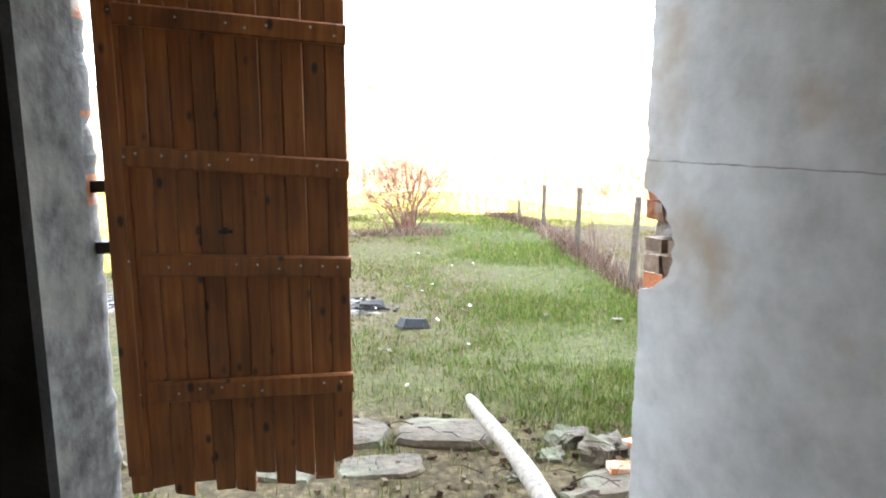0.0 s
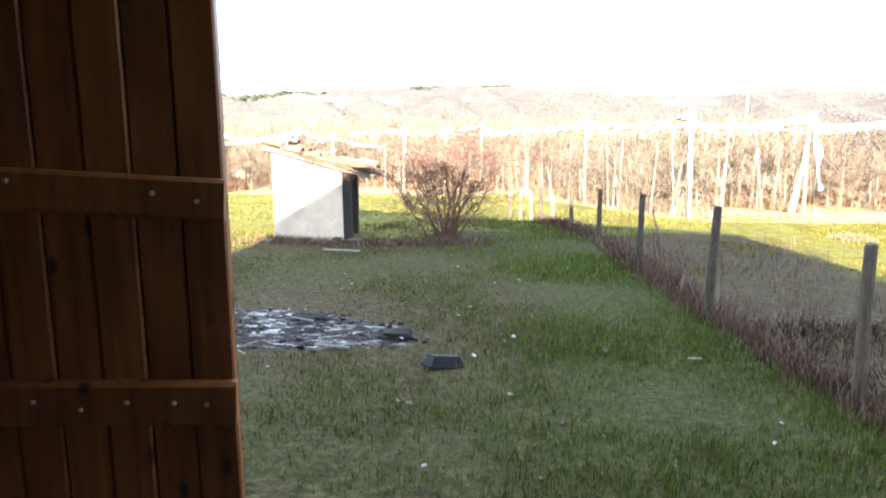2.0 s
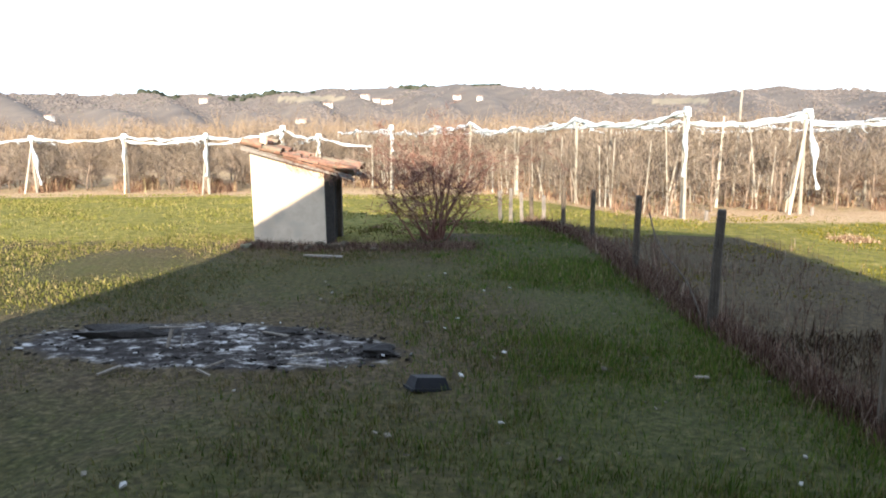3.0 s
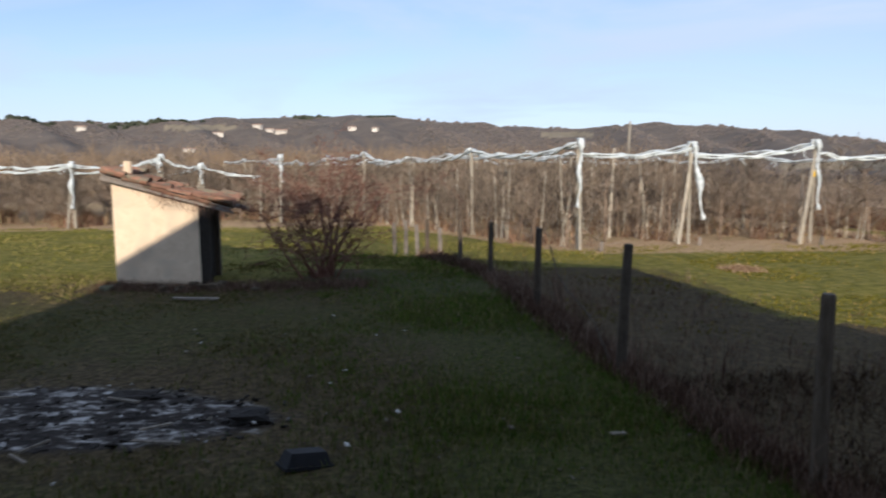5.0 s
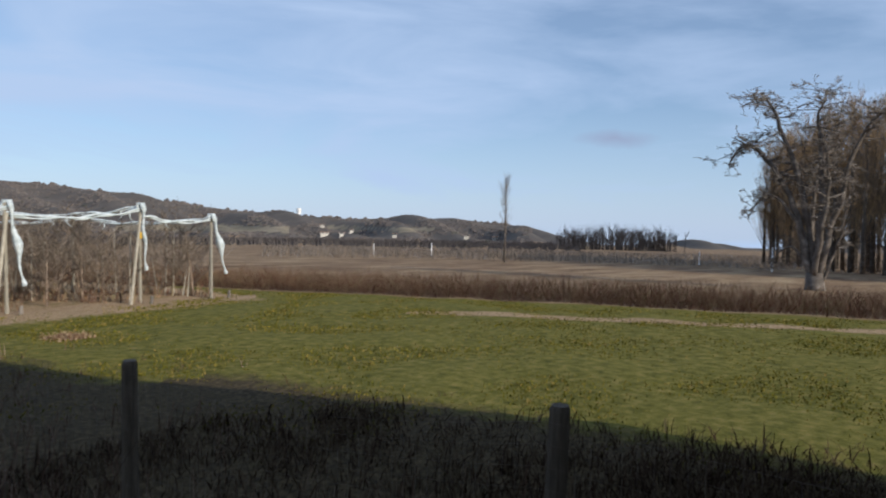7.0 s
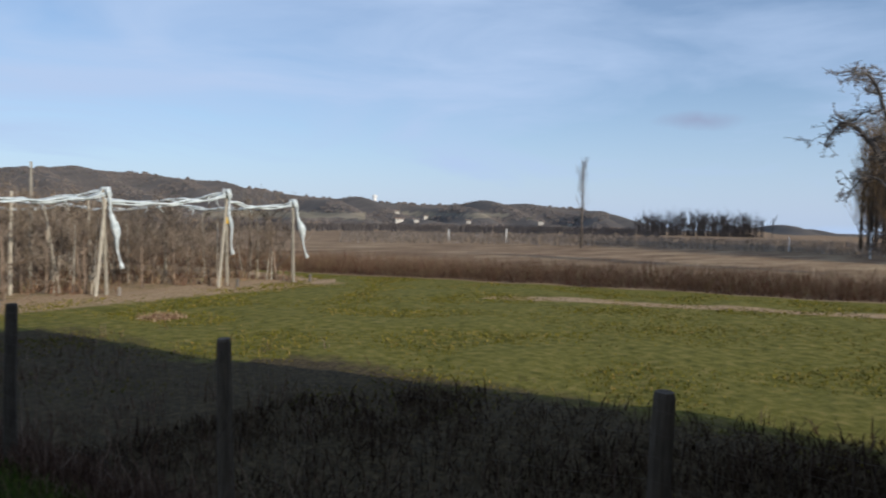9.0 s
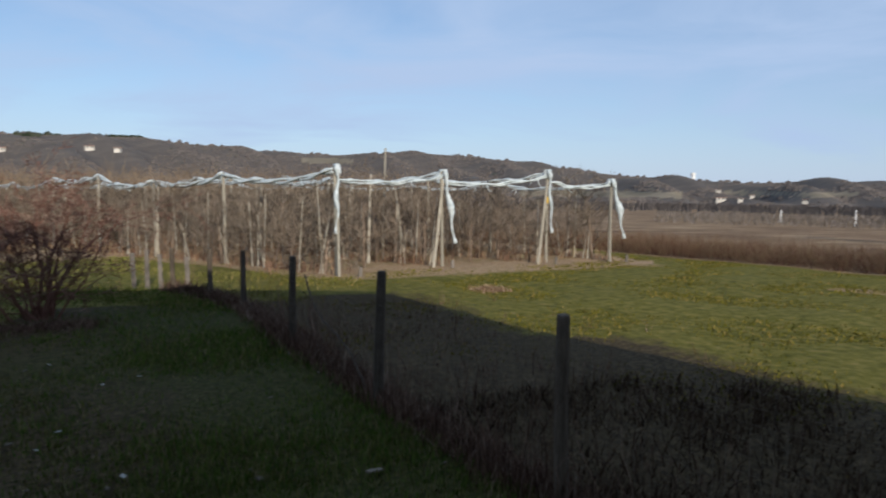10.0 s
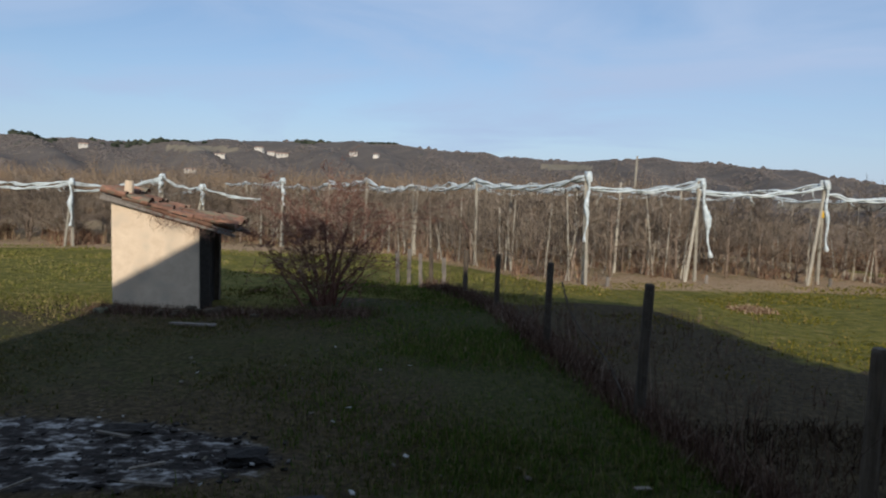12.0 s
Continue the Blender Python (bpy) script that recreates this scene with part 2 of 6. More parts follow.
M_SHED = mat("cream_shed_render", [(0.3, (0.55, 0.42, 0.29)), (0.7, (0.70, 0.56, 0.40))], scale=5, bump=0.4, bump_scale=30, stain=(0.42, 0.34, 0.25), stain_scale=2.5, stain_at=(0.52, 0.74), vary=0.0)
M_STONE = mat("rough_step_stone", [(0.3, (0.036, 0.026, 0.016)), (0.7, (0.100, 0.075, 0.048))], scale=7, bump=0.8, bump_scale=24, bump_dist=0.02, stain=(0.10, 0.10, 0.06), stain_scale=3, stain_at=(0.5, 0.66), vary=0.2)
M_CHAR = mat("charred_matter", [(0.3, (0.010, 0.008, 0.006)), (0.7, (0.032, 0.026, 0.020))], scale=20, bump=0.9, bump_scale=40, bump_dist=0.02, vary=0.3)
M_ASH = island_mat("ash_flakes", [(0.0, (0.018, 0.016, 0.015)), (0.6, (0.05, 0.046, 0.042)), (0.85, (0.14, 0.13, 0.12)), (1.0, (0.42, 0.40, 0.37))])
M_TUB = mat("black_plastic_tub", [(0.3, (0.006, 0.006, 0.007)), (0.7, (0.014, 0.014, 0.016))], scale=12, rough=0.8, bump=0.3, vary=0.0)
M_WHITE = mat("white_paint", [(0.3, (0.66, 0.65, 0.62)), (0.7, (0.80, 0.79, 0.76))], scale=6, bump=0.1, vary=0.06)
M_HOUSE = mat("cream_house_render", [(0.3, (0.46, 0.42, 0.36)), (0.7, (0.60, 0.56, 0.49))], scale=0.4, bump=0, vary=0.15)
M_ROOF_FAR = mat("far_clay_roof", [(0.3, (0.30, 0.18, 0.12)), (0.7, (0.42, 0.28, 0.20))], scale=1, bump=0, vary=0.2)
M_PANE = mat("far_window", [(0.3, (0.04, 0.05, 0.06)), (0.7, (0.07, 0.08, 0.09))], scale=1, bump=0, rough=0.2, vary=0.0)
# darker copy of dry_bramble, with the barn's shade put into the colour
M_WEED = island_mat("shade_dark_weeds", [(0.0, (0.019, 0.011, 0.008)), (0.5, (0.047, 0.030, 0.019)), (0.85, (0.085, 0.060, 0.036)), (1.0, (0.128, 0.102, 0.064))])
M_LITTER = island_mat("pale_litter", [(0.0, (0.09, 0.075, 0.055)), (0.75, (0.18, 0.16, 0.125)), (1.0, (0.45, 0.44, 0.41))])


def door_wood():
    """Varnished softwood: long grain, dark knots."""
    m = bpy.data.materials.new("varnished_pine")
    m.use_nodes = True
    n, l = m.node_tree.nodes, m.node_tree.links
    b = n["Principled BSDF"]
    co = n.new("ShaderNodeTexCoord")
    info = n.new("ShaderNodeObjectInfo")
    far = n.new("ShaderNodeMath")
    far.operation = "MULTIPLY"
    far.inputs[1].default_value = 53.0
    l.new(info.outputs["Random"], far.inputs[0])
    comb = n.new("ShaderNodeCombineXYZ")
    l.new(far.outputs[0], comb.inputs[2])
    l.new(far.outputs[0], comb.inputs[0])
    add = n.new("ShaderNodeVectorMath")
    l.new(co.outputs["Object"], add.inputs[0])
    l.new(comb.outputs[0], add.inputs[1])
    mp = n.new("ShaderNodeMapping")
    mp.inputs["Scale"].default_value = (1, 1, 0.06)
    l.new(add.outputs[0], mp.inputs["Vector"])
    grain = n.new("ShaderNodeTexNoise")
    grain.inputs["Scale"].default_value = 55
    grain.inputs["Detail"].default_value = 6
    grain.inputs["Distortion"].default_value = 0.4
    l.new(mp.outputs[0], grain.inputs["Vector"])
    r = ramp_of(n, [(0.25, (0.165, 0.047, 0.011)), (0.5, (0.27, 0.085, 0.019)), (0.75, (0.36, 0.13, 0.034))])
    l.new(grain.outputs["Fac"], r.inputs["Fac"])
    mp2 = n.new("ShaderNodeMapping")
    mp2.inputs["Scale"].default_value = (15, 15, 8)
    l.new(add.outputs[0], mp2.inputs["Vector"])
    knot = n.new("ShaderNodeTexVoronoi")
    knot.inputs["Scale"].default_value = 1.0
    l.new(mp2.outputs[0], knot.inputs["Vector"])
    kr = ramp_of(n, [(0.10, (1, 1, 1)), (0.20, (0, 0, 0))])
    l.new(knot.outputs["Distance"], kr.inputs["Fac"])
    mx = n.new("ShaderNodeMix")
    mx.data_type = "RGBA"
    mx.inputs[7].default_value = (0.045, 0.014, 0.006, 1)
    l.new(kr.outputs["Color"], mx.inputs[0])
    l.new(r.outputs["Color"], mx.inputs[6])
    blotch = n.new("ShaderNodeTexNoise")
    blotch.inputs["Scale"].default_value = 3.0
    l.new(add.outputs[0], blotch.inputs["Vector"])
    br = ramp_of(n, [(0.35, (0.72, 0.72, 0.72)), (0.65, (1.15, 1.15, 1.15))])
    l.new(blotch.outputs["Fac"], br.inputs["Fac"])
    mul = n.new("ShaderNodeMix")
    mul.data_type = "RGBA"
    mul.blend_type = "MULTIPLY"
    mul.inputs[0].default_value = 1.0
    l.new(mx.outputs[2], mul.inputs[6])
    l.new(br.outputs["Color"], mul.inputs[7])
    hsv = n.new("ShaderNodeHueSaturation")
    vr = n.new("ShaderNodeMapRange")
    vr.inputs["To Min"].default_value = 0.8
    vr.inputs["To Max"].default_value = 1.15
    l.new(info.outputs["Random"], vr.inputs["Value"])
    l.new(vr.outputs[0], hsv.inputs["Value"])
    l.new(mul.outputs[2], hsv.inputs["Color"])
    l.new(hsv.outputs["Color"], b.inputs["Base Color"])
    b.inputs["Roughness"].default_value = 0.5
    bp = n.new("ShaderNodeBump")
    bp.inputs["Strength"].default_value = 0.25
    bp.inputs["Distance"].default_value = 0.004
    l.new(grain.outputs["Fac"], bp.inputs["Height"])
    l.new(bp.outputs["Normal"], b.inputs["Normal"])
    return m


M_DOOR = door_wood()


def ground_mat():
    """Lawn, straw, ash, ploughed strips and woods by masks; worn also darkens shaded ground."""
    m = bpy.data.materials.new("ground")
    m.use_nodes = True
    n, l = m.node_tree.nodes, m.node_tree.links
    b = n["Principled BSDF"]
    co = n.new("ShaderNodeTexCoord")

    def noise_at(scale, detail=6.0, stretch=(1, 1, 1)):
        mp = n.new("ShaderNodeMapping")
        mp.inputs["Scale"].default_value = stretch
        l.new(co.outputs["Object"], mp.inputs["Vector"])
        t = n.new("ShaderNodeTexNoise")
        t.inputs["Scale"].default_value = scale
        t.inputs["Detail"].default_value = detail
        t.inputs["Roughness"].default_value = 0.65
        l.new(mp.outputs[0], t.inputs["Vector"])
        return t.outputs["Fac"]

    def colour(fac, stops):
        r = ramp_of(n, stops)
        l.new(fac, r.inputs["Fac"])
        return r.outputs["Color"]

    def mask(attr, fac, lo=0.35, hi=0.65):
        a = n.new("ShaderNodeAttribute")
        a.attribute_name = attr
        s = n.new("ShaderNodeMath")
        s.operation = "ADD"
        sub = n.new("ShaderNodeMath")
        sub.operation = "MULTIPLY_ADD"
        sub.inputs[1].default_value = 0.9
        sub.inputs[2].default_value = -0.45
        l.new(fac, sub.inputs[0])
        l.new(a.outputs["Fac"], s.inputs[0])
        l.new(sub.outputs[0], s.inputs[1])
        mr = n.new("ShaderNodeMapRange")
        mr.inputs["From Min"].default_value = lo
        mr.inputs["From Max"].default_value = hi
        l.new(s.outputs[0], mr.inputs["Value"])
        return mr.outputs[0]

    def over(base, top, fac):
        mx = n.new("ShaderNodeMix")
        mx.data_type = "RGBA"
        l.new(fac, mx.inputs[0])
        l.new(base, mx.inputs[6])
        l.new(top, mx.inputs[7])
        return mx.outputs[2]

    fine, mid, big = noise_at(17.0, 9.0), noise_at(3.0), noise_at(0.45)
    lawn = colour(fine, [(0.30, (0.013, 0.014, 0.005)), (0.45, (0.032, 0.034, 0.009)), (0.58, (0.057, 0.055, 0.017)), (0.72, (0.105, 0.084, 0.038))])
    worn = colour(fine, [(0.30, (0.018, 0.013, 0.008)), (0.5, (0.054, 0.040, 0.020)), (0.7, (0.12, 0.086, 0.046))])
    c = over(lawn, worn, mask("worn", mid, 0.3, 0.75))
    field = colour(noise_at(5.0, 8.0, (1, 1, 1)), [(0.3, (0.050, 0.050, 0.009)), (0.45, (0.104, 0.098, 0.018)), (0.6, (0.165, 0.138, 0.034)), (0.75, (0.25, 0.19, 0.08))])
    c = over(c, field, mask("field", mid))
    straw = colour(noise_at(14.0), [(0.3, (0.20, 0.12, 0.065)), (0.6, (0.38, 0.27, 0.16)), (0.8, (0.48, 0.37, 0.24))])
    c = over(c, straw, mask("dry", mid))
    ash = colour(noise_at(5.5, 10.0, (1, 1.6, 1)), [(0.34, (0.014, 0.012, 0.010)), (0.50, (0.040, 0.033, 0.028)), (0.56, (0.13, 0.118, 0.105)), (0.66, (0.42, 0.40, 0.37))])
    c = over(c, ash, mask("ash", noise_at(4.0)))
    brown = colour(noise_at(0.5, 9.0, (0.35, 1, 1)), [(0.3, (0.10, 0.06, 0.035)), (0.5, (0.22, 0.145, 0.085)), (0.7, (0.34, 0.25, 0.15))])
    c = over(c, brown, mask("brown", big))
    woods = colour(noise_at(0.035, 10.0), [(0.30, (0.085, 0.073, 0.064)), (0.52, (0.115, 0.097, 0.082)), (0.66, (0.14, 0.116, 0.094)), (0.76, (0.18, 0.148, 0.112))])
    c = over(c, woods, mask("woods", noise_at(0.02)))
    tilled = colour(noise_at(0.05, 8.0, (1, 0.3, 1)), [(0.35, (0.16, 0.138, 0.095)), (0.55, (0.22, 0.182, 0.125)), (0.7, (0.28, 0.23, 0.16))])
    c = over(c, tilled, mask("hill_field", noise_at(0.03)))
    l.new(c, b.inputs["Base Color"])
    b.inputs["Roughness"].default_value = 0.95
    b.inputs["Specular IOR Level"].default_value = 0.1
    bp = n.new("ShaderNodeBump")
    bp.inputs["Strength"].default_value = 0.5
    bp.inputs["Distance"].default_value = 0.05
    l.new(noise_at(18.0), bp.inputs["Height"])
    l.new(bp.outputs["Normal"], b.inputs["Normal"])
    return m


M_GROUND = ground_mat()


# ---- building helpers ----
class Build:
    """Collects points and faces of one mesh."""

    def __init__(self):
        self.v, self.f, self.k = [], [], []

    def face(self, pts, k=0):
        i = len(self.v)
        self.v += [tuple(p) for p in pts]
        self.f.append(tuple(range(i, i + len(pts))))
        self.k.append(k)

    def box(self, lo, hi, m=None, k=0, jitter=0.0, rng=None):
        i = len(self.v)
        for z in (lo[2], hi[2]):
            for x, y in ((lo[0], lo[1]), (hi[0], lo[1]), (hi[0], hi[1]), (lo[0], hi[1])):
                p = Vector((x, y, z))
                if jitter:
                    p += Vector([rng.uniform(-jitter, jitter) for _ in range(3)])
                self.v.append(tuple(m @ p) if m else tuple(p))
        for q in ((0, 3, 2, 1), (4, 5, 6, 7), (0, 1, 5, 4), (1, 2, 6, 5), (2, 3, 7, 6), (3, 0, 4, 7)):
            self.f.append(tuple(i + a for a in q))
            self.k.append(k)
        return self

    def tube(self, pts, radii, sides=5, k=0, cap=True):
        pts = [Vector(p) for p in pts]
        start = len(self.v)
        side = Vector((1, 0, 0))
        for j, p in enumerate(pts):
            d = (pts[min(j + 1, len(pts) - 1)] - pts[max(j - 1, 0)]).normalized()
            side = side - d * side.dot(d)
            if side.length < 1e-3:
                side = d.orthogonal()
            side.normalize()
            up = d.cross(side)
            for s in range(sides):
                a = 2 * math.pi * s / sides
                self.v.append(tuple(p + (side * math.cos(a) + up * math.sin(a)) * radii[j]))
        for j in range(len(pts) - 1):
            for s in range(sides):
                a, b2 = start + j * sides + s, start + j * sides + (s + 1) % sides
                self.f.append((a, b2, b2 + sides, a + sides))
                self.k.append(k)
        if cap:
            self.f.append(tuple(start + s for s in reversed(range(sides))))
            self.f.append(tuple(start + (len(pts) - 1) * sides + s for s in range(sides)))
            self.k += [k, k]
        return self

    def prism(self, poly, z0, z1, k=0):
        n = len(poly)
        i = len(self.v)
        self.v += [(x, y, z0) for x, y in poly] + [(x, y, z1) for x, y in poly]
        self.f.append(tuple(i + a for a in reversed(range(n))))
        self.f.append(tuple(i + n + a for a in range(n)))
        for a in range(n):
            self.f.append((i + a, i + (a + 1) % n, i + n + (a + 1) % n, i + n + a))
        self.k += [k] * (n + 2)
        return self

    def mesh(self, name, *mats, smooth=False):
        me = bpy.data.meshes.new(name)
        me.from_pydata(self.v, [], self.f)
        for m in mats:
            me.materials.append(m)
        me.polygons.foreach_set("material_index", self.k)
        if smooth:
            me.polygons.foreach_set("use_smooth", [True] * len(self.f))
        me.update()
        return me


def part(name, build, mats, parent=None, label="", smooth=False, at=None):
    mats = mats if isinstance(mats, (tuple, list)) else (mats,)
    me = build.mesh(name, *mats, smooth=smooth) if isinstance(build, Build) else build
    ob = new(name, me)
    if parent:
        ob.parent = parent
    if at is not None:
        ob.matrix_basis = at
    if label:
        ob["label"] = label
    return ob


def rock(rng, sx, sy, sz, rough=0.16, cuts=2):
    """A rough stone with a flat underside, resting at z = 0."""
    bm = bmesh.new()
    bmesh.ops.create_icosphere(bm, subdivisions=cuts, radius=1.0)
    off = Vector([rng.uniform(-50, 50) for _ in range(3)])
    for v in bm.verts:
        p = v.co.copy()
        q = Vector([math.copysign(abs(a) ** 0.62, a) for a in p])
        q *= 1 + rough * noise.noise(p * 1.7 + off) * 2
        v.co = (q.x * sx, q.y * sy, max(q.z, -0.5) * sz + 0.5 * sz)
    me = bpy.data.meshes.new("stone")
    bm.to_mesh(me)
    bm.free()
    return me


def smooth_step(a, b2, x):
    u = np.clip((np.asarray(x, float) - a) / (b2 - a), 0, 1)
    return u * u * (3 - 2 * u)


# ---- the land ----
CREST_AZ = np.array([-180, -60, -38, -24, -14, -3, 5, 12, 18, 23, 28, 33, 38, 44, 54, 59, 62, 66, 90, 180], float)
CREST_EL = np.array([2.6, 2.6, 2.6, 2.7, 3.3, 3.4, 2.7, 2.45, 2.75, 2.5, 1.95, 1.3, 0.85, 0.6, 0.72, 0.2, -0.9, -1.25, -1.1, 2.0])
CREST_D = 1100.0
# tilled patches on the slopes: bearing from, to, height angle from, to
HILL_FIELDS = [(9.0, 13.2, 1.75, 2.2), (-21.0, -15.5, 2.3, 2.7), (27, 40, -0.75, -0.2), (43, 52, -0.45, -0.1)]
ASH_AT, ASH_R = (-2.95, 8.05), (2.1, 0.72)
FENCE = [(3.35, 1.75), (3.03, 4.17), (2.61, 6.73), (2.12, 9.14), (1.68, 11.75), (1.28, 14.5), (0.80, 15.9), (0.15, 17.2)]


def fence_x(y):
    return np.interp(y, [p[1] for p in FENCE], [p[0] for p in FENCE])


def height(x, y, fine=True):
    x, y = np.asarray(x, float), np.asarray(y, float)
    d = np.hypot(x, y - 2.6)
    z = -0.62 - 0.02 * np.maximum(0, d - 13) + 0.25 * (1 - smooth_step(4.2, 7.5, y)) * (1 - smooth_step(2, 3, np.abs(x)))
    az = np.degrees(np.arctan2(x, y - 2.6))
    crest = CREST_D * np.tan(np.radians(np.interp(az, CREST_AZ, CREST_EL))) - 2.0
    flat = -0.62 - 0.02 * (CREST_D - 13)
    rise = smooth_step(380, CREST_D, d)
    wave = 9 * np.sin(az * 0.9 + d * 0.008) * np.sin(d * 0.011 + az * 0.35) * smooth_step(420, 600, d) * (1 - smooth_step(850, 1050, d))
    hill = d > 380
    z = np.where(hill, -0.62 - 0.02 * (np.minimum(d, CREST_D) - 13) + (crest - flat) * rise + wave, z)
    z = np.where(d > CREST_D, crest - (d - CREST_D) * 0.02, z)
    return z


def make_ground():
    rings = [0.0] + list(0.5 * 1.031 ** np.arange(0, 300))
    rings = np.array([r for r in rings if r < 4600] + [4700.0])
    a = np.radians(np.concatenate([np.arange(-55, 105, 0.3), np.arange(105, 305, 1.25)]))
    na = len(a)
    r, aa = np.meshgrid(rings, a, indexing="ij")
    x, y = r * np.sin(aa), 2.6 + r * np.cos(aa)
    z = height(x, y)
    bump = np.array([noise.noise((px * 0.55, py * 0.55, 0)) * 0.05 + noise.noise((px * 2.1, py * 2.1, 7)) * (0.020 if math.hypot(px, py - 2.6) < 6 else 0.004) for px, py in zip(x.ravel(), y.ravel())]).reshape(x.shape)
    z = z + bump * smooth_step(1.2, 3.0, r)
    inside = (np.abs(x) < 6.2) & (y < 2.4) & (y > -9.2)
    z = np.where(inside, z - 0.15, z)
    me = bpy.data.meshes.new("ground")
    verts = np.stack([x, y, z], -1).reshape(-1, 3)
    faces = []
    for i in range(len(rings) - 1):
        for j in range(na):
            k = (j + 1) % na
            faces.append((i * na + j, i * na + k, (i + 1) * na + k, (i + 1) * na + j))
    me.from_pydata(verts.tolist(), [], faces)
    X, Y = verts[:, 0], verts[:, 1]
    D = np.hypot(X, Y - 2.6)
    AZ = np.degrees(np.arctan2(X, Y - 2.6))
    ash = 1.1 * (1 - smooth_step(0.55, 1.25, np.hypot((X - ASH_AT[0]) / ASH_R[0], (Y - ASH_AT[1]) / ASH_R[1])))
    right = (X > fence_x(np.clip(Y, 1.75, 17.2)) + 0.2)
    edge = np.where(X < -1.6, 26.0, np.where(X < 3.7, 27.0 - (X + 1.6) * 1.55, 18.9 + (X - 3.7) * 0.15))
    off = X - fence_x(np.clip(Y, 1.75, 17.2))
    # near the fence the field colour is held back over the shaded strip
    field = np.where(right | (Y > 14.0), np.where(Y > 15.5, 1.0, np.where(X > -2, np.clip((off - np.where(Y < 11, 3.3, 2.2)) / 2.0, 0, 1), 1.0)), 0.0) * (1 - smooth_step(60, 90, D))
    near_fence = np.exp(-((X - fence_x(np.clip(Y, 1.75, 17.2))) / 0.22) ** 2) * (Y < 17.5)
    dry = np.clip(1 - np.abs(Y - edge + 0.3) / 1.7, 0, 1) * (X < 13.6) * 0.95 + 0.5 * near_fence + 0.6 * (Y > edge) * (X < 14)
    dry = dry + 0.6 * np.clip(1 - np.hypot((X + 4.0) / 1.9, (Y - 14.0) / 0.7), 0, 1)
    dry = dry + 1.2 * np.clip(1 - np.abs(X - (18.8 - (Y - 4) * 0.50)) / 0.7, 0, 1) * (Y < 14) * (Y > -30)
    strip = 21.2 - (Y - 5.0) * 0.36
    brown = smooth_step(-0.5, 1.0, X - strip) * (Y < 60) + smooth_step(45, 55, D)
    woods = smooth_step(420, 520, D)
    EL = np.degrees(np.arctan2(verts[:, 2] - 1.43, np.maximum(D, 1)))
    hill_field = np.zeros(len(D))
    for a0, a1, e0, e1 in HILL_FIELDS:
        hill_field = np.maximum(hill_field, (AZ > a0) * (AZ < a1) * (EL > e0) * (EL < e1) * (D > 430) * 1.0)
    worn = 0.42 - 0.28 * smooth_step(-0.6, 1.0, X - 0.2 * (9 - Y) * 0.3) + 0.35 * np.exp(-(((X + 0.6) / 1.6) ** 2 + ((Y - 9.3) / 1.2) ** 2)) + 0.5 * np.exp(-(((X + 2.9) / 3.2) ** 2 + ((Y - 8.0) / 1.4) ** 2)) + 0.3 * smooth_step(11.5, 13.5, Y) * (X < -1)
    # behind the fence worn is raised, painting the barn's shade into the ground
    worn = np.where(right, 0.85, worn) + 0.5 * (1 - smooth_step(3.9, 4.7, Y)) * (np.abs(X) < 3)
    for name, val in (("worn", worn), ("ash", ash), ("field", field), ("dry", np.clip(dry, 0, 1)), ("brown", np.clip(brown, 0, 1)), ("woods", woods), ("hill_field", hill_field)):
        at = me.attributes.new(name, "FLOAT", "POINT")
        at.data.foreach_set("value", np.asarray(val, np.float32))
    me.materials.append(M_GROUND)
    me.polygons.foreach_set("use_smooth", [True] * len(me.polygons))
    return tagged(new("ground", me), "rough winter lawn, meadow and farmland rolling to bare hills", "ground", kind="structure")


make_ground()


def on_ground(x, y):
    return float(height(x, y)) - 0.01


# ---- the barn ----
WY0, WY1 = 1.42, 2.30
BX0, BX1, BY0 = -4.72, 4.4, -9.0
FLOOR_Z = 0.0


ROOF_X = (-5.03, -2.9, 0.9, 3.9, 4.9)
ROOF_Z = (4.15, 5.43, 5.10, 4.55, 3.15)


def roof_z(x):
    """Underside of the main roof."""
    return float(np.interp(x, ROOF_X, ROOF_Z))


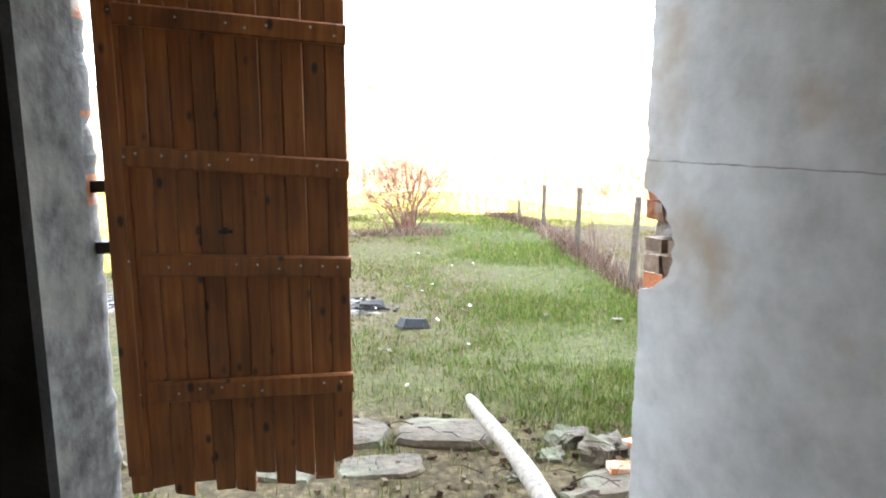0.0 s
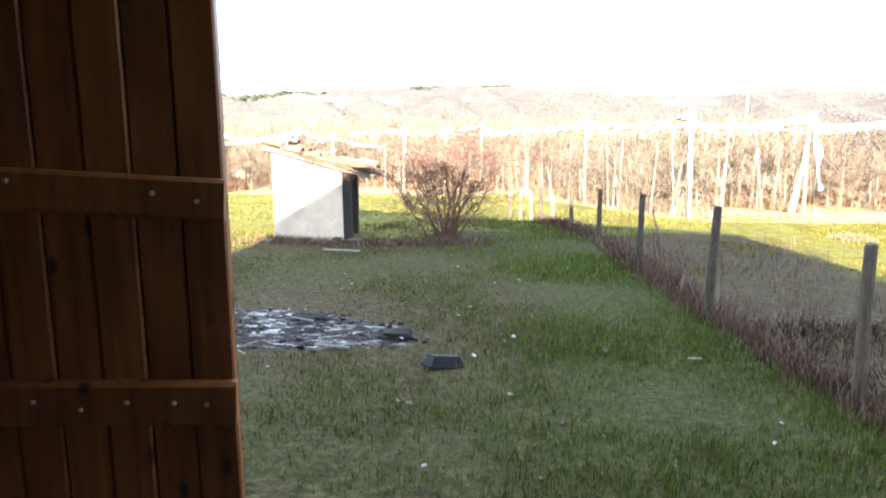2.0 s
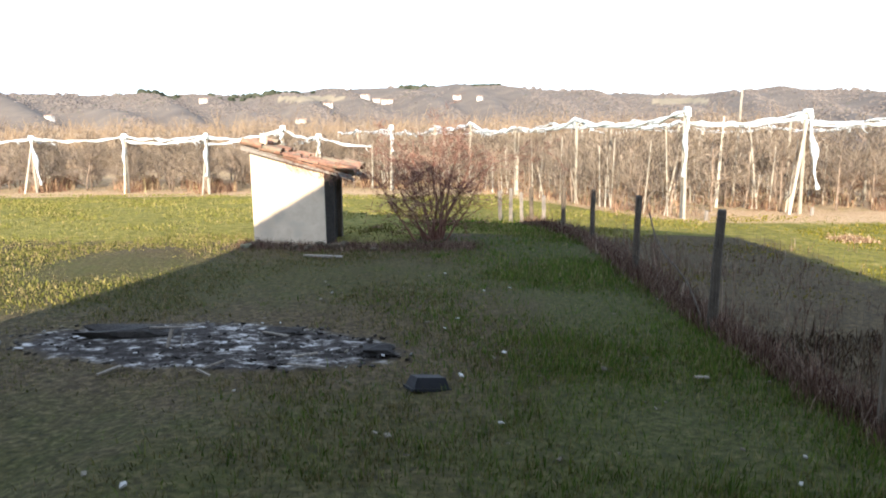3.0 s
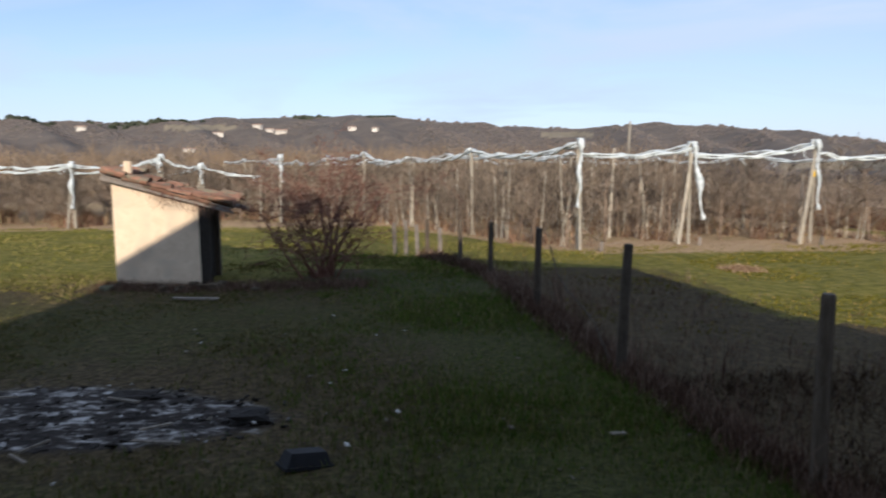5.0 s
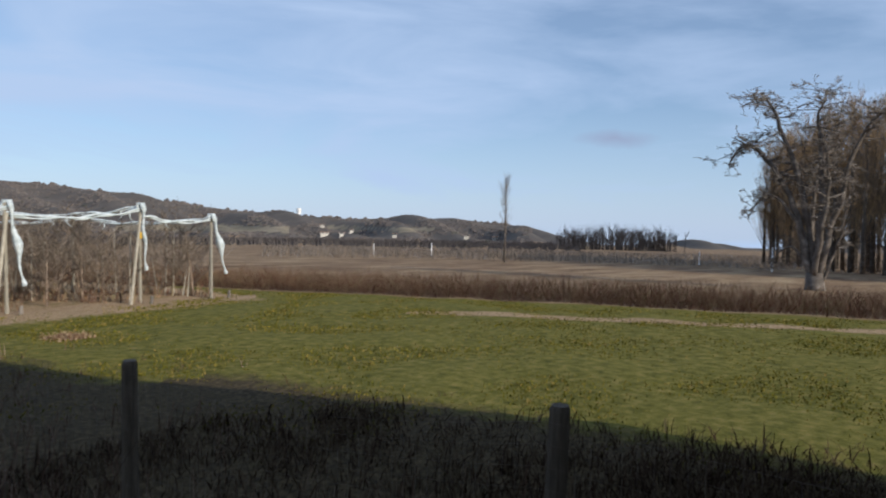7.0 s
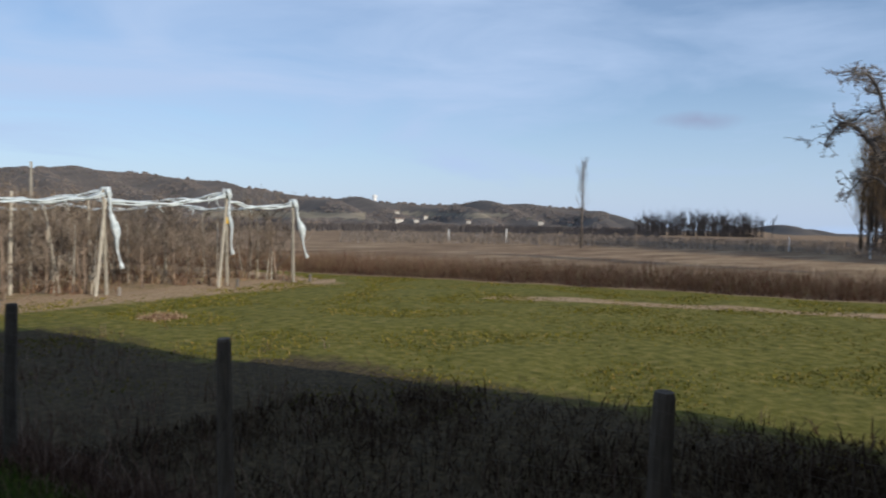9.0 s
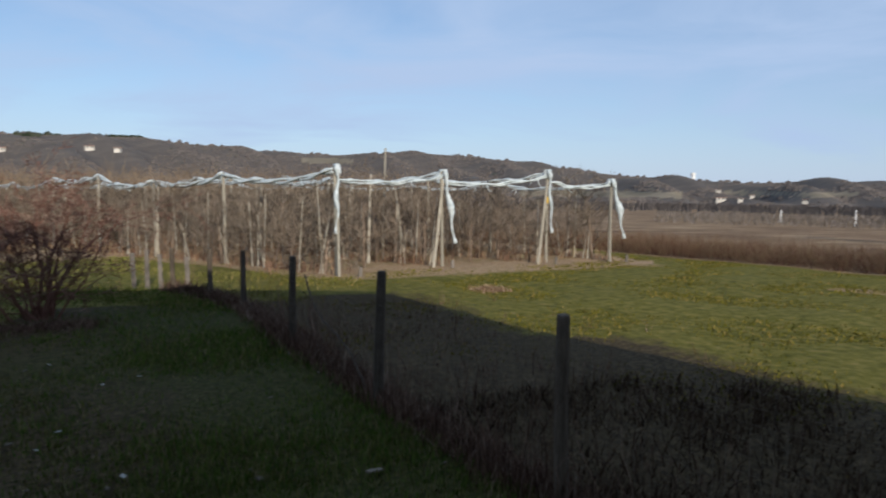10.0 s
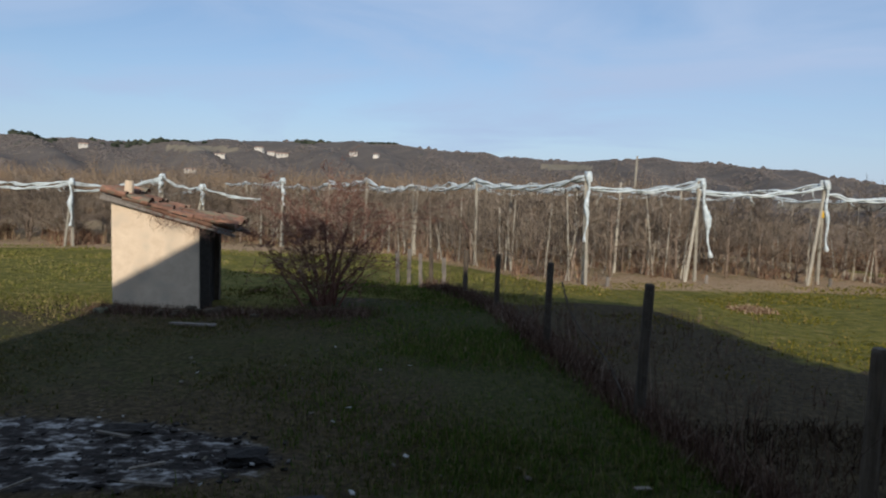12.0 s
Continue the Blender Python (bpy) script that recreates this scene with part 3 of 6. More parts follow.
def make_barn():
    b = Build().box((BX0, BY0, -0.25), (BX1, WY0 + 0.02, FLOOR_Z))
    tagged(part("floor", b, M_FLOOR), "dark beaten earth floor inside the barn", "floor", kind="structure")
    b = Build().box((-1.3, WY0 + 0.02, -0.25), (1.4, WY1 + 0.12, -0.03))
    tagged(part("door_sill", b, M_STONE), "worn stone door sill of the barn", "door sill", kind="structure")
    # piece of the front wall left of the doorway
    b = Build()
    rng = random.Random(4)
    zs = np.arange(-0.6, 2.2001, 0.02)
    prev = None
    for z in zs:
        j = 0.012 * noise.noise((0, 3, z * 7)) + 0.016 * noise.noise((5, 3, z * 19))
        ring = [(BX0, WY1, z), (BX0, 1.88, z), (-1.03, 1.88, z), (-1.012, 1.90, z), (-1.035, 2.20, z), (-1.045 + j, WY1 - 0.03, z), (-1.06 + j, WY1, z)]
        if prev:
            for i in range(7):
                # inner faces take the near-black colour that stands for interior shade
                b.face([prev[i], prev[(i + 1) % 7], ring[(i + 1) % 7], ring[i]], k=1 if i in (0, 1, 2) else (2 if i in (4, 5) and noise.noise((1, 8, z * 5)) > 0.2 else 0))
        prev = ring
    b.face(prev)
    tagged(part("wall_front_west", b, (M_PLASTER_OLD, M_SHADE_WALL, M_BRICK)), "grey plastered barn wall beside the doorway", "wall", kind="structure")
    # right of it, with the splayed reveal and the broken arris
    b = Build()
    A = Vector((0.718, WY1))
    u = Vector((0.50, -0.868)).normalized()
    w = Vector((1.0, 0.0))
    prev = None
    for z in np.arange(-0.6, 2.2001, 0.007):
        h = (z - 0.985) / 0.315
        cut = 0.0
        if 0 < h < 1:
            cut = 0.135 * math.sin(math.pi * h ** 0.95) ** 0.5 * (1 + 0.10 * noise.noise((z * 30, 0, 0)))
        j = 0.007 * noise.noise((9, 0, z * 8)) + 0.006 * noise.noise((2, 0, z * 25))
        a0 = A + u * (0.004 + cut) + Vector((j, 0))
        a1 = A + u * (0.05 + cut)
        nn = A + u * (0.006 + 0.45 * cut) + w * (0.48 * cut) + Vector((0.012 * noise.noise((z * 40, 4, 1)) * (cut > 0), 0)) + Vector((j, 0))
        o1 = A + w * (0.006 + 0.75 * cut) + Vector((j, 0))
        inn = A + u * ((WY1 - WY0) / 0.868)
        ring = [(*a0, z), (*nn, z), (*o1, z), (BX1, WY1, z), (BX1, WY0, z), (inn.x, WY0, z), (*(A + u * 0.42), z), (*a1, z)]
        if prev:
            for i in range(8):
                b.face([prev[i], ring[i], ring[(i + 1) % 8], prev[(i + 1) % 8]], k=1 if i in (0, 1) and cut > 0 else (2 if i in (3, 4) else 0))
        prev = ring
    b.face(list(reversed(prev)))
    wall = tagged(part("wall_front_east", b, (M_PLASTER, M_MORTAR, M_DARK_WALL)), "smooth grey plastered reveal, cracked, corner broken to the brick", "wall", kind="structure")
    # the crack across the reveal
    rng = random.Random(2)
    b = Build()
    nrm = Vector((-0.868, -0.5))
    pts = []
    for i in range(44):
        q = A + u * (0.012 + i * 0.02) + nrm * 0.0012
        pts.append((q, 1.392 + 0.004 * noise.noise((i * 0.6, 1, 1)) + rng.uniform(-0.0012, 0.0012), max(0.0006, 0.0018 + 0.0014 * noise.noise((i * 0.4, 7, 2)))))
    for (p, z0, h0), (q, z1, h1) in zip(pts, pts[1:]):
        b.face([(*p, z0 - h0), (*q, z1 - h1), (*q, z1 + h1), (*p, z0 + h0)])
    part("crack", b, M_MORTAR, wall, "thin dark crack")
    # bricks bared in the broken corner
    rng = random.Random(11)
    z = 0.988
    bis = (u + w).normalized()
    shear = Matrix(((u.x, w.x, 0, 0), (u.y, w.y, 0, 0), (0, 0, 1, 0), (0, 0, 0, 1)))
    coated = mat("mortar_smeared_brick", [(0.3, (0.17, 0.105, 0.07)), (0.6, (0.32, 0.21, 0.145)), (0.8, (0.42, 0.20, 0.11))], scale=16, bump=0.7, bump_scale=50, bump_dist=0.012, vary=0.2)
    for back, ln, ht, smear in ((0.014, 0.085, 0.050, 0), (0.012, 0.118, 0.055, 1), (0.016, 0.128, 0.050, 1), (0.040, 0.132, 0.042, 2), (0.010, 0.130, 0.054, 0), (0.018, 0.100, 0.036, 0)):
        kind = (M_BRICK, coated, M_MORTAR)[smear]
        n = 2 if ln > 0.1 else 1
        for j in range(n):
            l0 = 0.0 if j == 0 else ln * 0.58 + 0.006
            l1 = ln if j == n - 1 else ln * 0.58
            b = Build().box((l0, 0, 0), (l1, 0.10, ht), shear, jitter=0.005, rng=rng)
            c = A + bis * (back + 0.006 * j)
            part("brick", b, kind if j == 0 else coated, wall, at=pose(c.x, c.y, z, rng.uniform(-2, 2), rng.uniform(-2, 2), rng.uniform(-3, 3)))
        z += ht + 0.007
    # gable above the doorway
    b = Build()
    lx0, lx1 = -1.0, 0.72
    for y0, y1 in ((WY0, WY1),):
        prof = [(BX0, 2.2), (BX1, 2.2), (BX1, roof_z(BX1)), (3.9, 4.55), (0.9, 5.10), (-2.9, 5.43), (BX0, roof_z(BX0))]
        f0 = [(x, y0, z) for x, z in prof]
        f1 = [(x, y1, z) for x, z in prof]
        b.face(f0)
        b.face(list(reversed(f1)))
        for i in range(7):
            b.face([f0[i], f1[i], f1[(i + 1) % 7], f0[(i + 1) % 7]])
    tagged(part("wall_gable", b, M_PLASTER_OUT), "plain rendered gable above the doorway", "wall", kind="structure")
    b = Build().box((BX0 - 0.3, BY0, -0.6), (BX0, WY1, roof_z(BX0) - 0.15))
    tagged(part("wall_west", b, M_DARK_WALL), "bare stone side wall of the barn", "wall", kind="structure")
    b = Build().box((BX1, BY0, -0.6), (BX1 + 0.3, WY1, roof_z(BX1) - 0.02))
    tagged(part("wall_east", b, M_DARK_WALL), "bare stone side wall of the barn", "wall", kind="structure")
    # unseen back wall; its doorway gap is added to light the barn inside
    b = Build()
    b.box((BX0 - 0.3, BY0 - 0.4, -0.6), (0.9, BY0, 2.2)).box((1.8, BY0 - 0.4, -0.6), (BX1 + 0.3, BY0, 2.2))
    prof = [(BX0 - 0.3, 2.2), (BX1 + 0.3, 2.2), (BX1 + 0.3, roof_z(BX1)), (3.9, 4.55), (0.9, 5.10), (-2.9, 5.43), (BX0 - 0.3, roof_z(BX0))]
    f0 = [(x, BY0 - 0.4, z) for x, z in prof]
    f1 = [(x, BY0, z) for x, z in prof]
    b.face(f0)
    b.face(list(reversed(f1)))
    for i in range(7):
        b.face([f0[i], f1[i], f1[(i + 1) % 7], f0[(i + 1) % 7]])
    tagged(part("wall_back", b, M_DARK_WALL), "bare stone back wall with an opening added for light", "wall", kind="structure")
    b = Build()
    for i in range(len(ROOF_X) - 1):
        (xa, za), (xb, zb) = ((ROOF_X[j], ROOF_Z[j]) for j in (i, i + 1))
        q = [(xa, za + 0.01), (xb, zb + 0.01), (xb, zb + 0.16), (xa, za + 0.16)]
        f0 = [(x, BY0 - 0.6, z) for x, z in q]
        f1 = [(x, WY1 + 0.22, z) for x, z in q]
        b.face(f0)
        b.face(list(reversed(f1)))
        for k in range(4):
            b.face([f0[k], f1[k], f1[(k + 1) % 4], f0[(k + 1) % 4]])
    tagged(part("ceiling", b, M_ROOF_WOOD), "old boarded roof of the barn", "roof", kind="structure")
    # unseen low lean-tos, added and profiled to cast the shadow's outer edges
    for xa, xb, za, zb, yf, rag in ((BX0 - 0.3, BX0 - 0.9, 3.5, 2.1, 1.9, 0.02), (BX1 + 0.3, BX1 + 3.05, 3.75, 1.05, 1.6, 0.10)):
        b = Build()
        n = 40
        top = [(xa + (xb - xa) * i / n, za + (zb - za) * i / n + rag * (noise.noise((i * 0.9, 3, 1)) + 0.6 * noise.noise((i * 2.7, 5, 1)))) for i in range(n + 1)]
        for i in range(n):
            (x0, z0), (x1, z1) = top[i], top[i + 1]
            b.face([(x0, yf, -0.7), (x1, yf, -0.7), (x1, yf, z1), (x0, yf, z0)])
            b.face([(x0, yf, z0), (x1, yf, z1), (x1, BY0, z1), (x0, BY0, z0)])
            b.face([(x0, BY0, -0.7), (x0, BY0, z0), (x1, BY0, z1), (x1, BY0, -0.7)])
        b.face([(xb, yf, -0.7), (xb, BY0, -0.7), (xb, BY0, top[-1][1]), (xb, yf, top[-1][1])])
        b.face([(xa, yf, -0.7), (xa, yf, za), (xa, BY0, za), (xa, BY0, -0.7)])
        tagged(part("wall_lean_to", b, M_PLASTER_OUT), "unseen low lean-to added to shape the barn's shadow", "wall", kind="structure")


make_barn()

# ---- the batten door ----
DOOR_H, DOOR_F = Vector((-0.999, 2.258)), Vector((-0.252, 2.462))


def make_door():
    ang = math.degrees(math.atan2(DOOR_F.y - DOOR_H.y, DOOR_F.x - DOOR_H.x))
    width = (DOOR_F - DOOR_H).length
    door = tagged(new("door_1"), "open plank door of orange-brown varnished pine with battens", "door", kind="structure")
    door.matrix_basis = pose(DOOR_H.x, DOOR_H.y, 0, 0, 0, ang)
    rng = random.Random(5)
    n = 11
    bw = width / n
    bottoms = (0.20, 0.22, 0.19, 0.24, 0.20, 0.18, 0.25, 0.19, 0.23, 0.20, 0.27)
    for i in range(n):
        b = Build()
        x0, x1 = i * bw + 0.0007, (i + 1) * bw - 0.0007
        z0, z1 = bottoms[i], 2.12
        c = 0.0035
        ring = [(x0 + c, -0.011), (x1 - c, -0.011), (x1, -0.011 + c), (x1, 0.011), (x0, 0.011), (x0, -0.011 + c)]
        b.prism(ring, 0, z1 - z0)
        for k, p in enumerate(b.v):
            if p[2] < 0.01:
                b.v[k] = (p[0], p[1], p[2] + rng.uniform(0, 0.035))
        part("plank", b, M_DOOR, door, at=pose(0, rng.uniform(-0.0015, 0.0015), z0))
    b = Build()
    b.box((0.0, 0.0115, 0.3), (width, 0.0145, 2.1))
    part("backing", b, M_DOOR, door)
    for top, hgt, sag in ((1.876, 0.068, 3.9), (1.434, 0.066, 3.9), (1.081, 0.074, 2.6), (0.632, 0.072, 0.7)):
        b = Build()
        x0, x1 = 0.09 if top < 1.2 else 0.06, width + 0.002
        c = 0.006
        prof = [(-0.0125, 0), (-0.034 + c, 0), (-0.034, c), (-0.034, hgt - c), (-0.034 + c, hgt), (-0.0125, hgt)]
        f0 = [(x0, y, z) for y, z in prof]
        f1 = [(x1, y, z) for y, z in prof]
        b.face(f0)
        b.face(list(reversed(f1)))
        for i in range(6):
            b.face([f0[i], f1[i], f1[(i + 1) % 6], f0[(i + 1) % 6]])
        bat = part("batten", b, M_DOOR, door, at=pose(0, 0, top - hgt, 0, sag, 0))
        for i in range(n):
            if rng.random() < 0.8:
                nb = Build().tube([(0, -0.0345, 0), (0, -0.0375, 0)], [0.0045, 0.003], 7)
                part("nail_head", nb, M_NAIL, bat, at=pose((i + 0.5) * bw + (0.02 if i == 0 else 0) + rng.uniform(-0.01, 0.01), 0, hgt * 0.5 + rng.uniform(-0.014, 0.014)))
    # upright edge rail on the hinge side and strap hinges
    b = Build().box((0.0, -0.0345, 0.30), (0.055, -0.0125, 2.1))
    part("edge_rail", b, M_DOOR, door)
    for z in (1.30, 1.10):
        b = Build().box((-0.075, -0.02, z - 0.019), (0.03, 0.012, z + 0.019)).tube([(-0.07, -0.004, z - 0.05), (-0.07, -0.004, z + 0.05)], [0.012, 0.012], 8)
        part("hinge", b, M_IRON, door, "black iron hinge")
    b = Build()
    b.tube([(0.36, -0.013, 1.145), (0.36, -0.03, 1.145)], [0.012, 0.010], 8)
    b.box((0.34, -0.020, 1.138), (0.385, -0.012, 1.150))
    part("latch_bolt", b, M_IRON, door, "small rusty latch bolt")


make_door()

# a white stick leaning in the dark corner
b = Build().tube([(-1.05, 1.30, 0.0), (-0.98, 1.36, 0.45), (-0.90, 1.43, 0.92)], [0.012, 0.012, 0.011], 8)
tagged(part("leaning_rod", b, M_WHITE), "thin white rod leaning against the dark wall", "rod")


# ---- the stoop: stones, rubble, log ----
def make_stoop():
    rng = random.Random(21)
    def slab(sx, sy, sz):
        """A flat broken flagstone with a worn rim."""
        b = Build()
        n = 18
        rim = []
        for i in range(n):
            a = 2 * math.pi * i / n
            c, q = math.cos(a), math.sin(a)
            k = (abs(c) ** 4 + abs(q) ** 4) ** -0.25 * (1 + rng.uniform(-0.07, 0.05))
            rim.append((c * k * sx, q * k * sy))
        rings = [[(x * f, y * f, z * sz * (1 + 0.12 * noise.noise((x * 9, y * 9, sx * 40)))) for x, y in rim] for f, z in ((1.0, -0.2), (1.02, 0.62), (0.95, 0.92), (0.6, 1.0))]
        for r0, r1 in zip(rings, rings[1:]):
            for i in range(n):
                b.face([r0[i], r0[(i + 1) % n], r1[(i + 1) % n], r1[i]])
        b.face(rings[-1])
        return b.mesh("stone", M_STONE)

    for x, y, sx, sy, sz, r in ((-0.72, 3.98, 0.36, 0.17, 0.10, 2), (-0.02, 4.02, 0.30, 0.16, 0.11, -3), (-1.45, 4.02, 0.34, 0.16, 0.10, 4), (-0.35, 3.62, 0.24, 0.13, 0.06, 8), (-0.95, 3.55, 0.26, 0.14, 0.06, -5), (0.95, 3.52, 0.22, 0.14, 0.09, 20), (0.1, 2.95, 0.30, 0.18, 0.09, 0), (-0.55, 2.92, 0.32, 0.18, 0.09, 3)):
        tagged(part("flagstone", slab(sx, sy, sz), (), at=pose(x, y, on_ground(x, y) - 0.2 * sy, rng.uniform(-3, 3), rng.uniform(-3, 3), r)), "worn flat flagstone of the broken doorstep", "stone", group="stoop flagstones")
    spots = [(0.72, 4.02, 0.13, 0.10, 0.10), (0.95, 3.92, 0.12, 0.10, 0.09), (0.84, 3.78, 0.11, 0.09, 0.12), (1.12, 3.75, 0.13, 0.10, 0.10), (0.60, 3.82, 0.09, 0.07, 0.06), (1.25, 3.95, 0.12, 0.09, 0.07), (0.72, 3.35, 0.10, 0.08, 0.08), (1.05, 3.25, 0.13, 0.11, 0.09), (0.40, 3.55, 0.07, 0.06, 0.05)]
    for x, y, sx, sy, sz in spots:
        me = rock(rng, sx * 0.85, sy * 0.85, sz * 0.8, 0.3, 3)
        me.materials.append(M_STONE)
        z = on_ground(x, y) - 0.02
        tagged(part("step_stone", me, (), at=pose(x, y, z, rng.uniform(-8, 8), rng.uniform(-8, 8), rng.uniform(-40, 40))), "rough grey rubble stone beside the doorstep", "stone", group="stoop stones")
    bricks = [(0.98, 3.62, 12), (1.12, 3.95, 40), (1.28, 3.5, -20)]
    for x, y, r in bricks:
        bb = Build().box((-0.10, -0.05, 0), (0.10, 0.05, 0.05), jitter=0.006, rng=rng)
        tagged(part("loose_brick", bb, M_BRICK, at=pose(x, y, on_ground(x, y) + 0.03, 0, 4, r)), "broken orange brick lying in the rubble", "brick", group="rubble bricks")
    # dead twigs and rubble crumbs
    bb = Build()
    for _ in range(240):
        x, y = rng.gauss(0.5, 0.75), rng.uniform(2.75, 4.35)
        z = on_ground(x, y) + 0.012
        s = rng.uniform(0.008, 0.03)
        bb.box((-s, -s * 0.7, -s * 0.5), (s, s * 0.7, s * 0.5), pose(x, y, z, rng.uniform(0, 90), rng.uniform(0, 90), rng.uniform(0, 360)))
    tagged(part("rubble_crumbs", bb, M_WEED), "small pale crumbs of mortar and stone", "rubble", kind="stuff")
    bb = Build()
    for _ in range(90):
        x, y = rng.gauss(0.8, 0.5), rng.uniform(2.9, 4.2)
        z = on_ground(x, y) + rng.uniform(0.03, 0.14)
        a, ln = rng.uniform(0, 6.3), rng.uniform(0.06, 0.22)
        p = Vector((x, y, z))
        d = Vector((math.cos(a), math.sin(a), rng.uniform(-0.1, 0.25)))
        bb.tube([p, p + d * ln * 0.5 + Vector((0, 0, 0.02)), p + d * ln], [0.004, 0.003, 0.001], 3)
    tagged(part("dead_twigs", bb, M_WEED), "dry grey twigs caught between the stones", "twigs", kind="stuff")
    # the log
    bb = Build()
    p0, p1 = Vector((0.52, 2.46, 0.02)), Vector((0.135, 4.02, -0.095))
    pts, rad = [], []
    for i in range(15):
        s = i / 14
        p = p0.lerp(p1, s) + Vector((0.018 * math.sin(s * 5), 0, 0.012 * math.sin(s * 4)))
        pts.append(p)
        rad.append((0.048 - 0.011 * s) * (1 + 0.16 * noise.noise((s * 9, 2, 3))) * (0.62 if i == 14 else 1))
    bb.tube(pts, rad, 12)
    log = tagged(part("log", bb, M_PALE_WOOD, smooth=True), "pale debarked branch lying across the broken doorstep", "log")


make_stoop()


# ---- grass ----
def scatter_blades(name, n, place, hgt, wid, material, label, seed, category="grass", lean=0.5, tuft=6, spread=0.04):
    """n single blades, each a narrow bent strip."""
    rng = np.random.RandomState(seed)
    x, y = place(rng, n // tuft)
    x = np.repeat(x, tuft) + rng.randn(len(x) * tuft) * spread
    y = np.repeat(y, tuft) + rng.randn(len(y) * tuft) * spread
    n = len(x)
    z = height(x, y) - 0.015 + 0.02 * np.sin(x * 1.3) * np.sin(y * 1.7)
    h = (hgt[0] + (hgt[1] - hgt[0]) * rng.rand(n) ** 2) * np.repeat(0.6 + 0.9 * rng.rand(n // tuft), tuft)
    a = rng.rand(n) * 2 * np.pi
    la = rng.rand(n) * 2 * np.pi
    ll = lean * h * rng.rand(n)
    w = wid * (0.6 + 0.8 * rng.rand(n)) * (0.55 + np.hypot(x, y - 2.6) / 9.0)
    v = np.zeros((n, 5, 3))
    cx, sx = np.cos(a) * w, np.sin(a) * w
    lx, ly = np.cos(la) * ll, np.sin(la) * ll
    v[:, 0] = np.stack([x - cx, y - sx, z], -1)
    v[:, 1] = np.stack([x + cx, y + sx, z], -1)
    v[:, 2] = np.stack([x + cx * 0.7 + lx * 0.35, y + sx * 0.7 + ly * 0.35, z + h * 0.6], -1)
    v[:, 3] = np.stack([x - cx * 0.7 + lx * 0.35, y - sx * 0.7 + ly * 0.35, z + h * 0.6], -1)
    v[:, 4] = np.stack([x + lx, y + ly, z + h * 0.97], -1)
    me = bpy.data.meshes.new(name)
    me.vertices.add(n * 5)
    me.vertices.foreach_set("co", v.ravel())
    base = np.arange(n)[:, None] * 5
    loops = np.concatenate([base + np.array([0, 1, 2, 3]), base + np.array([3, 2, 4])], 1).ravel()
    me.loops.add(n * 7)
    me.loops.foreach_set("vertex_index", loops)
    me.polygons.add(n * 2)
    starts = (np.arange(n)[:, None] * 7 + np.array([0, 4])).ravel()
    me.polygons.foreach_set("loop_start", starts)
    me.update(calc_edges=True)
    me.validate()
    me.materials.append(material)
    return tagged(new(name, me), label, category, kind="stuff")


def patchy(x, y, s, seed):
    return np.array([noise.noise((a * s, b2 * s, seed)) for a, b2 in zip(x, y)])


def lawn(rng, n):
    d = 1.6 + 13.5 * rng.rand(n) ** 0.8
    a = np.radians(-46 + 92 * rng.rand(n))
    x, y = d * np.sin(a), 2.6 + d * np.cos(a)
    ash = np.hypot((x - ASH_AT[0]) / ASH_R[0], (y - ASH_AT[1]) / ASH_R[1])
    keep = (y > 2.9 + 1.1 * rng.rand(n)) & (x < fence_x(np.clip(y, 1.75, 17.2)) - 0.05) & (ash > 1.0) & (patchy(x, y, 0.9, 3.0) + 0.6 * patchy(x, y, 2.6, 9.0) + 0.65 * rng.randn(n) + 0.55 * (x - 0.1 + 0.05 * (y - 6)) > 0.0) & ~((x > -5.1) & (x < -3.3) & (y > 13.7))
    return x[keep], y[keep]


def meadow(rng, n):
    d = 4 + 26 * rng.rand(n) ** 0.75
    a = np.radians(5 + 100 * rng.rand(n))
    x, y = d * np.sin(a), 2.6 + d * np.cos(a)
    edge = np.where(x < 3.7, 20.0, 19.2 + (x - 3.7) * 0.15)
    keep = (x > fence_x(np.clip(y, 1.75, 17.2)) + 0.1) & ((y < edge) | (x > 13.5)) & (x < 21.0 - (y - 5) * 0.36) & (patchy(x, y, 0.8, 5.0) + 0.5 * rng.randn(n) > -0.5 + 0.7 * (1 - smooth_step(0.4, 3.6, x - fence_x(np.clip(y, 1.75, 17.2))))) & ((y > 10.5) | (x - fence_x(np.clip(y, 1.75, 17.2)) > 3.3 - 0.25 * (y - 6) * (y > 6) + 0.5 * rng.randn(n)))
    return x[keep], y[keep]


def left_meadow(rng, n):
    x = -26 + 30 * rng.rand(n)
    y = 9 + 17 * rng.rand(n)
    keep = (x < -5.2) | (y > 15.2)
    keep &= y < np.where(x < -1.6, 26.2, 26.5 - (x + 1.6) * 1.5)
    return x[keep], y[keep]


def dull_lawn(rng, n):
    d = 1.6 + 13.5 * rng.rand(n) ** 0.8
    a = np.radians(-46 + 92 * rng.rand(n))
    x, y = d * np.sin(a), 2.6 + d * np.cos(a)
    ash = np.hypot((x - ASH_AT[0]) / ASH_R[0], (y - ASH_AT[1]) / ASH_R[1])
    keep = (y > 2.9 + 1.1 * rng.rand(n)) & (x < fence_x(np.clip(y, 1.75, 17.2)) - 0.05) & (ash > 1.05) & ~((x > -5.1) & (x < -3.3) & (y > 13.7))
    return x[keep], y[keep]


